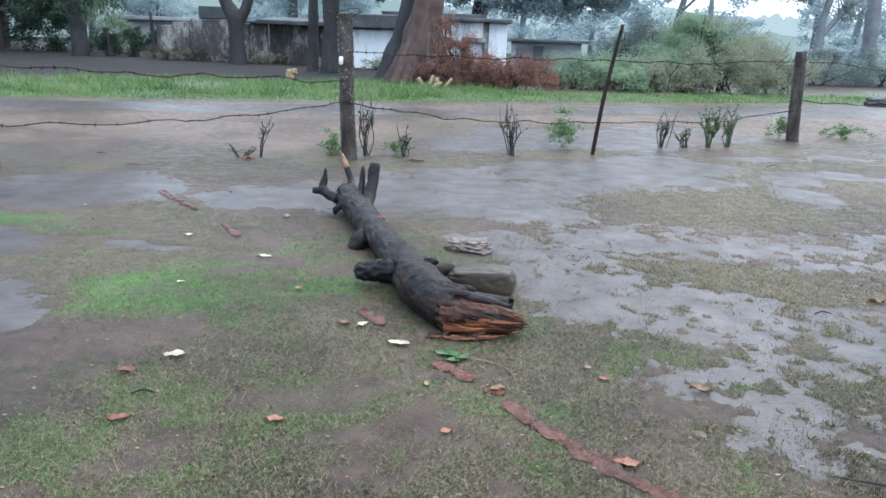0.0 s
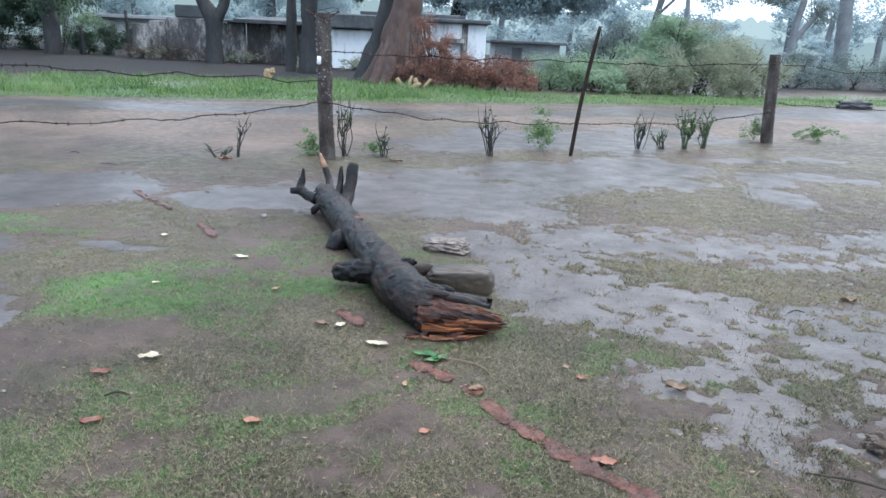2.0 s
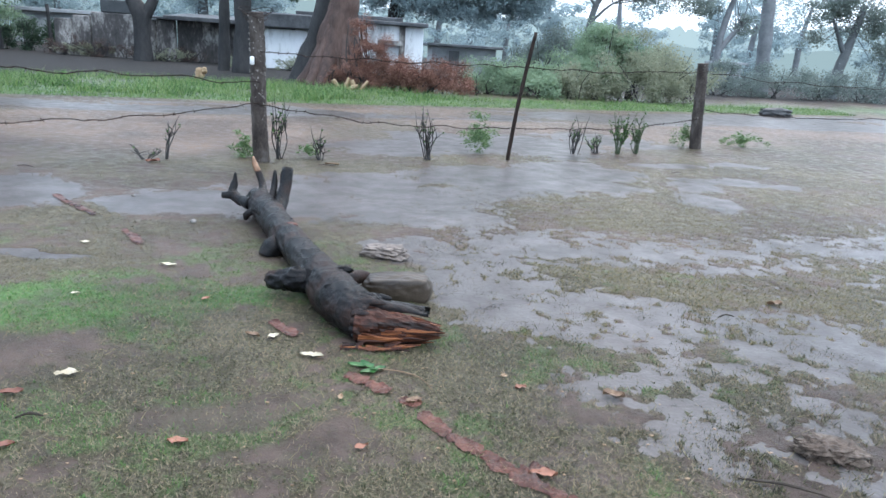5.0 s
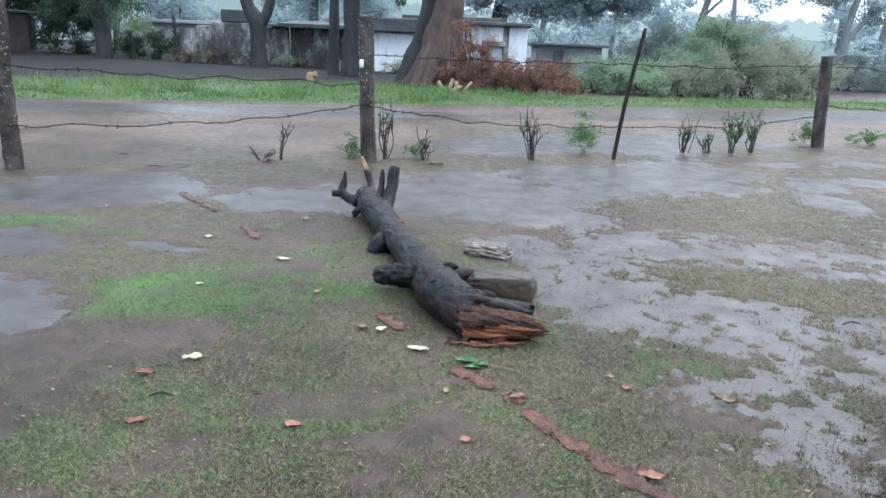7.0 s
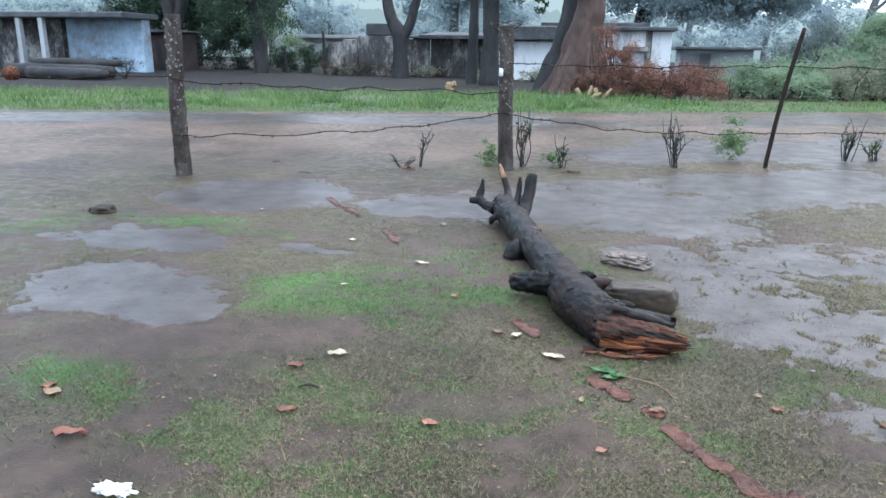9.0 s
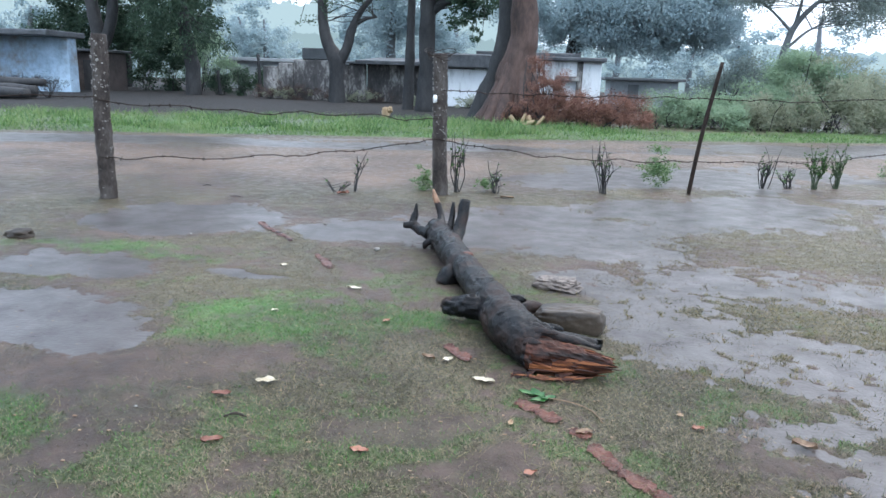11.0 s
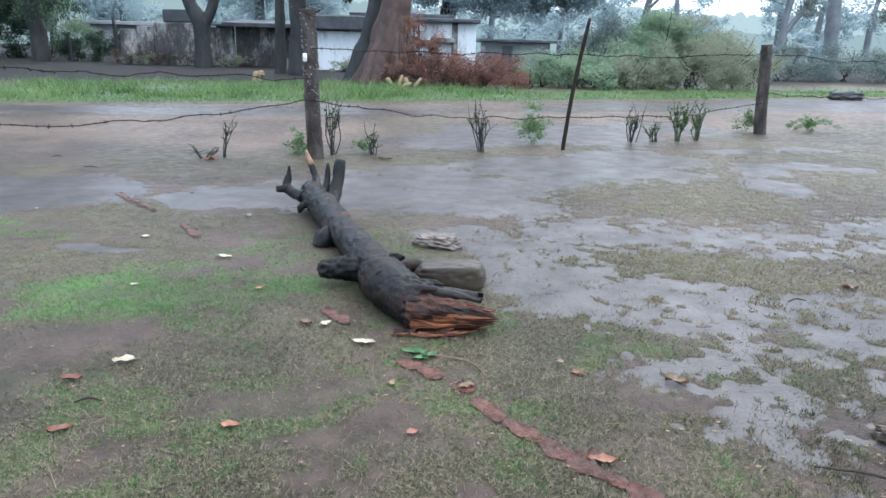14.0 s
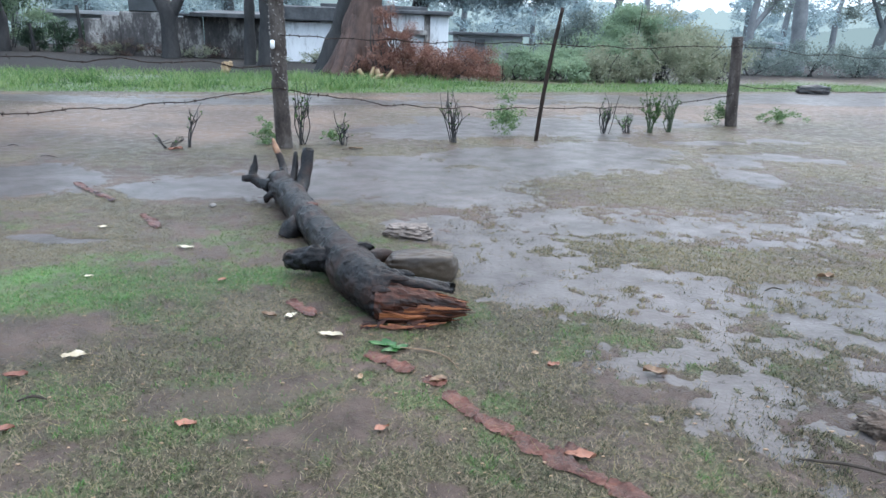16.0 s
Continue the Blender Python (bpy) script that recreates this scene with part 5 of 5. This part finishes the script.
bush("brush_pile", (0.4, 25.0, 0.05), [((0.0, 25.0, 1.5), (0.5, 0.35, 0.95)), ((0.7, 24.9, 1.0), (0.9, 0.5, 0.85)), ((0.2, 24.8, 0.5), (1.0, 0.5, 0.5)), ((1.3, 25, 0.65), (0.8, 0.5, 0.65)), ((-0.75, 24.9, 0.4), (0.5, 0.35, 0.5)), ((0.25, 25.5, 2.0), (0.28, 0.3, 0.6))], 14000, 0.105, M_BRUSH, "dead brown brush leaning on the great trunk", "brush pile", 30, narrow=0.25)
bush("weed_clump", (-3.2, 36, 0.05), [((-5.5, 36, 0.3), (1.2, 0.5, 0.35)), ((-3.3, 36, 0.35), (1.2, 0.5, 0.4)), ((-9.5, 38.6, 0.35), (1.6, 0.4, 0.4)), ((-13.2, 38.8, 0.4), (1.8, 0.4, 0.4))], 2400, 0.13, M_BUSHDULL, "dull scrubby weeds along the wall foot", "weed", 31)
for k, (x, y, tilt, ln, w) in enumerate([(-0.60, 24.2, -35, 0.34, 0.09), (-0.42, 24.1, 20, 0.40, 0.06), (-0.12, 24.15, -12, 0.32, 0.10), (0.10, 24.2, 40, 0.38, 0.06), (-0.3, 24.0, 65, 0.36, 0.07)]):
    z = ground_at(x, y)
    whole("split_log", turned(tube([(x, y, z - 0.05), (x, y, z + ln * 0.5), (x, y, z + ln)], [w, w * 1.05, w * 0.6], 6, 0.5, 6, steps=4), (x, y, z), tilt, "Y"), M_CUTWOOD, (x, y, z), "rough yellow split log standing in the verge", "log", "split logs by the great tree")
whole("cut_log", join(lump((-5.2, 25.0, 0.22), (0.13, 0.1, 0.2), 0.6, 2, 3, 4), lump((-5.05, 25.0, 0.36), (0.1, 0.09, 0.1), 0.6, 2, 3, 6)), M_CUTWOOD, (-5.2, 25, 0.05), "pale yellow torn stump in the verge grass", "stump")
for k, (x, y, r, ln, deg) in enumerate([(-23.4, 28, 0.35, 5.0, 4), (-22.6, 27.4, 0.28, 4.2, -6), (-22.8, 28.4, 0.22, 4.0, 10)]):
    z = 0.05 + r if k < 2 else 0.75
    whole("felled_trunk", turned(tube([(x - ln / 2, y, z), (x, y + 0.1, z), (x + ln / 2, y, z)], [r, r * 0.95, r * 0.7], 12, 0.2, 2, steps=6), (x, y, z), deg), M_TRUNKDARK, (x, y, z - r), "dark felled trunk heaped by the blue house", "log", "felled trunks by the blue house")
whole("sawn_log", tube([(-21.2 - 3.2, 26.4, 0.33), (-21.2 - 3.0, 26.0, 0.33)], [0.30, 0.30], 14, 0.15, 4, steps=2), M_RAW, (-24.3, 26.4, 0.03), "orange sawn log end beside felled trunks", "log")
bush("brush_pile", (-22, 29.5, 0.05), [((-22.6, 29.5, 0.7), (1.0, 0.6, 0.5)), ((-21.4, 29.5, 0.7), (0.9, 0.6, 0.45))], 1800, 0.14, M_TRUNKDARK, "dark tangled twigs heaped on felled trunks", "brush pile", 33, narrow=0.2)
whole("roadside_stone", lump((14.7, 24, 0.12), (0.58, 0.26, 0.17), 0.3, 2.5, 4, 5, 0.3), M_BLACKSTONE, (14.7, 24, 0), "black wet stone block beside the road", "stone")
for k, (x, y, hgt) in enumerate([(-18.6, 41.2, 1.5), (-16.1, 41.2, 2.5)]):
    whole("garden_post", tube([(x, y, -0.1), (x - 0.1, y, hgt)], [0.11, 0.09], 8, 0.2, 3, steps=4), M_TRUNKDARK, (x, y, 0), "dark leaning post in the hedge", "post", "posts in the hedge")


# ---- small things on the ground ----
def curled_leaf(x, y, length, width, turn, mat, label, curl=0.3, seed=0, name="fallen_leaf"):
    z = max(ground_at(x, y), WATER) + 0.012
    verts, faces = [], []
    for i in range(9):
        t = i / 8
        w = width * math.sin(math.pi * (0.02 + t * 0.96)) ** 1.1 * (1 + 0.7 * noise.noise(Vector((t * 5, seed, 0))))
        for j in range(5):
            s = j / 4 * 2 - 1
            verts.append(Vector(((t - 0.5) * length, s * w / 2, curl * width * (s * s * 0.8 + 1.1 * noise.noise(Vector((t * 3, s * 2, seed)))))))
    for i in range(8):
        for j in range(4):
            a = i * 5 + j
            faces.append((a, a + 5, a + 6, a + 1))
    low = min(v.z for v in verts)
    m = Matrix.Translation((x, y, z - 0.006)) @ Matrix.Rotation(radians(turn), 4, "Z")
    verts = [m @ (v - Vector((0, 0, low)) + Vector((0.10 * width * noise.noise(v * 60 + Vector((seed, 0, 0))), 0.22 * width * noise.noise(v * 70 + Vector((0, seed, 3))), 0))) for v in verts]
    ob = whole(name, (verts, faces), mat, (x, y, z - 0.006), label, "leaf", "fallen leaves")
    ob.data.materials[0] = mat
    return ob


PALE, RED, BROWN = "pale cream dead leaf on wet grass", "reddish dead leaf on wet grass", "brown curled dead leaf on wet grass"
for k, (x, y, ln, w, turn, kind) in enumerate([
    (-1.22, 3.10, 0.11, 0.06, 10, 0), (-0.38, 3.56, 0.07, 0.05, 40, 0), (-0.49, 3.58, 0.08, 0.05, -20, 2), (-0.17, 3.33, 0.12, 0.05, -15, 0),
    (-1.20, 4.74, 0.12, 0.045, -12, 0), (-1.89, 5.23, 0.07, 0.04, 5, 0), (-1.38, 2.93, 0.09, 0.05, 5, 1), (-1.23, 2.51, 0.09, 0.05, 20, 1),
    (-0.62, 2.54, 0.08, 0.045, -8, 1), (0.07, 2.50, 0.06, 0.04, 30, 1), (0.81, 3.01, 0.06, 0.04, 10, 1), (1.24, 2.95, 0.10, 0.07, -15, 2),
    (0.75, 3.12, 0.04, 0.03, 60, 2), (-0.83, 4.10, 0.06, 0.04, 50, 1), (-1.57, 4.16, 0.05, 0.03, 10, 0), (0.30, 2.86, 0.08, 0.05, 20, 2),
    (-2.30, 2.42, 0.10, 0.05, 0, 2), (-2.36, 2.47, 0.07, 0.04, 30, 1), (-0.02, 2.9, 0.05, 0.03, 80, 2), (0.74, 2.31, 0.11, 0.06, -10, 1)]):
    curled_leaf(x, y, ln, w, turn, (M_LEAFPALE, M_LEAFRED, M_LEAFBROWN)[kind], (PALE, RED, BROWN)[kind], 0.2, k * 1.7)
for k, (x, y, s) in enumerate([(-1.29, 5.92, 0.03), (1.07, 3.47, 0.012), (-1.70, 2.75, 0.010), (-2.05, 6.9, 0.02), (-3.1, 6.1, 0.02), (1.32, 2.03, 0.015)]):
    z = max(ground_at(x, y), 0)
    whole("pebble", lump((x, y, z + s * 0.4), (s, s * 0.8, s * 0.6), 0.2, 2, 2, k), M_FLECK, (x, y, z), "small white pebble on the wet ground", "pebble", "white pebbles")
for k, (x, y, ln, turn) in enumerate([(-1.22, 2.72, 0.10, 8), (-3.5, 8.1, 0.22, -20), (-4.19, 8.78, 0.12, 0), (1.65, 2.2, 0.35, -25), (2.35, 4.0, 0.12, 10), (-0.35, 9.0, 0.2, -15), (4.6, 9.7, 0.2, 10), (5.0, 9.3, 0.15, 60)]):
    z = max(ground_at(x, y), 0) + 0.012
    whole("wood_chip", turned(tube([(x - ln / 2, y, z), (x, y + 0.01, z + 0.012), (x + ln / 2, y, z)], [0.004, 0.0065, 0.003], 7, 0.5, 30, steps=4, flat=0.6), (x, y, z), turn), M_CHIP, (x, y, z - 0.012), "dark wet chip of bark on the ground", "wood chip", "bark chips")


def bark_strip(points, width, label, seed, mat=None):
    strip = thing("bark_strip", (points[0][0], points[0][1], 0), label, "bark")
    for i in range(len(points) - 1):
        a, b = Vector((*points[i], 0)), Vector((*points[i + 1], 0))
        d = (b - a).normalized()
        s = Vector((-d.y, d.x, 0))
        verts, faces = [], []
        rows = 18
        for r in range(rows + 1):
            t = r / rows
            w = width * (0.8 + 0.5 * noise.noise(Vector((t * 2.2 + i * 5, seed, 1)))) * (0.55 + 0.45 * min(1, r / 2, (rows - r) / 2))
            c = a.lerp(b, t * 0.985) + s * 0.014 * noise.noise(Vector((t * 2.5, i * 3.1, seed)))
            z = max(ground_at(c.x, c.y), 0) + 0.005
            fold = 0.5 + 0.5 * noise.noise(Vector((t * 3, i * 2.7, seed + 4)))
            for j in range(7):
                u = j / 6 * 2 - 1
                ragged = 0.016 * noise.noise(Vector((t * 14, seed + i, u * 2))) * abs(u)
                lift = 0.016 * fold * (1 - u * u) + 0.020 * max(0, u) ** 2 * (1 - fold) + 0.010 * noise.noise(Vector((t * 7, u * 2.5, i + seed)))
                verts.append(c + s * (u * w / 2 + ragged) + Vector((0, 0, z + max(0.0, lift))))
        for r in range(rows):
            for j in range(6):
                k = r * 7 + j
                faces.append((k, k + 1, k + 8, k + 7))
        part("bark_piece", (verts, faces), mat or M_STRIP, strip)


bark_strip([(0.0, 3.135), (0.10, 3.05), (0.19, 2.945)], 0.085, "short strip of red-brown bark on grass", 1)
bark_strip([(0.24, 2.885), (0.33, 2.835)], 0.07, "small flake of red-brown bark on grass", 8)
bark_strip([(0.32, 2.76), (0.42, 2.58), (0.53, 2.45), (0.62, 2.32), (0.79, 2.16), (1.0, 1.9)], 0.082, "long broken strip of red-brown bark on grass", 2)
bark_strip([(0.66, 2.35), (0.77, 2.33)], 0.075, "curled orange-brown flake of bark on grass", 9)
bark_strip([(-2.72, 6.82), (-2.35, 6.35), (-2.1, 6.05)], 0.07, "dark rotting line of bark half buried in grass", 3)
bark_strip([(-1.75, 5.62), (-1.5, 5.22)], 0.07, "reddish strip of bark in the grass", 4)
bark_strip([(-0.42, 3.77), (-0.26, 3.575)], 0.07, "loose red-brown bark by the log", 5)
whole("bark_slab", turned(join(lump((2.0, 2.46, 0.018), (0.13, 0.09, 0.035), 0.4, 4.0, 5, 2.5, 0.2), lump((1.95, 2.43, 0.022), (0.09, 0.05, 0.03), 0.45, 5.0, 4, 5.5, 0.2)), (2.0, 2.46, 0), -12), M_ROTTEN, (2.0, 2.46, 0), "rough rotten brown slab of bark on muddy grass", "bark")
sprig = thing("green_sprig", (0.14, 3.17, 0), "fresh green leaf sprig lying on grass", "sprig")
stem = [(0.15, 3.18, 0.025), (0.27, 3.15, 0.025), (0.35, 3.09, 0.02), (0.39, 2.99, 0.018)]
part("stem", tube(stem, [0.0028, 0.0028, 0.0025, 0.002], 6, steps=5), M_LEAFBROWN, sprig)
for k, (dx, dy, turn, ln) in enumerate([(-0.05, 0.03, 160, 0.14), (0.0, -0.02, 200, 0.12), (-0.02, 0.05, 130, 0.10), (0.03, 0.01, 20, 0.08)]):
    lob = curled_leaf(0.12 + dx, 3.18 + dy, ln, 0.045, turn, M_LEAFGREEN, "x", 0.2, k, "leaf")
    for key in ("label", "category", "group"):
        del lob[key]
    lob.parent = sprig
    lob.location = lob.location - sprig.location

# crumpled white scrap at the edge of the turf, a mossy clod in the flooded turf, and fine litter
z = ground_at(-1.57, 1.85)
whole("paper_scrap", lump((-1.57, 1.85, z + 0.012), (0.06, 0.026, 0.016), 0.7, 2.6, 4, 8.0, 0.3), M_WHITEPLASTIC, (-1.57, 1.85, z), "crumpled white scrap lying on wet grass", "litter", smooth=False)
whole("earth_clod", lump((-4.45, 5.62, 0.03), (0.13, 0.09, 0.05), 0.4, 2, 3, 6.0), M_CHIP, (-4.45, 5.62, 0), "dark clod of earth on flooded turf", "clod")
curled_leaf(-1.98, 2.14, 0.15, 0.06, 10, M_LEAFRED, RED, 0.25, 61.0)
curled_leaf(2.83, 4.26, 0.11, 0.06, 0, M_LEAFBROWN, BROWN, 0.3, 63.0)
curled_leaf(-2.36, 8.75, 0.16, 0.08, 20, M_LEAFRED, "dead leaf at the foot of a shrub", 0.3, 65.0)
curled_leaf(-0.28, 9.1, 0.18, 0.06, -10, M_LEAFBROWN, "dead leaf by the fence", 0.3, 67.0)
litter = random.Random(31)
bits = []
count = 420
lr, la = 1.7 * (7.0 / 1.7) ** np.array([litter.random() for _ in range(count)]), np.radians([litter.uniform(-40, 40) for _ in range(count)])
lx, ly = lr * np.sin(la), lr * np.cos(la)
for x, y, z in zip(lx, ly, np.maximum(shape(lx, ly)[0], WATER) + 0.003):
    w = litter.uniform(0.002, 0.007)
    bits.append(lump((x, y, z), (w * litter.uniform(1, 2), w, w * 0.4), 0.5, 2, 1, litter.random() * 9))
tagged(part("litter", join(*bits), M_LEAFBROWN, None, "", False), "tiny pale and brown crumbs strewn over wet turf", "litter", kind="stuff")
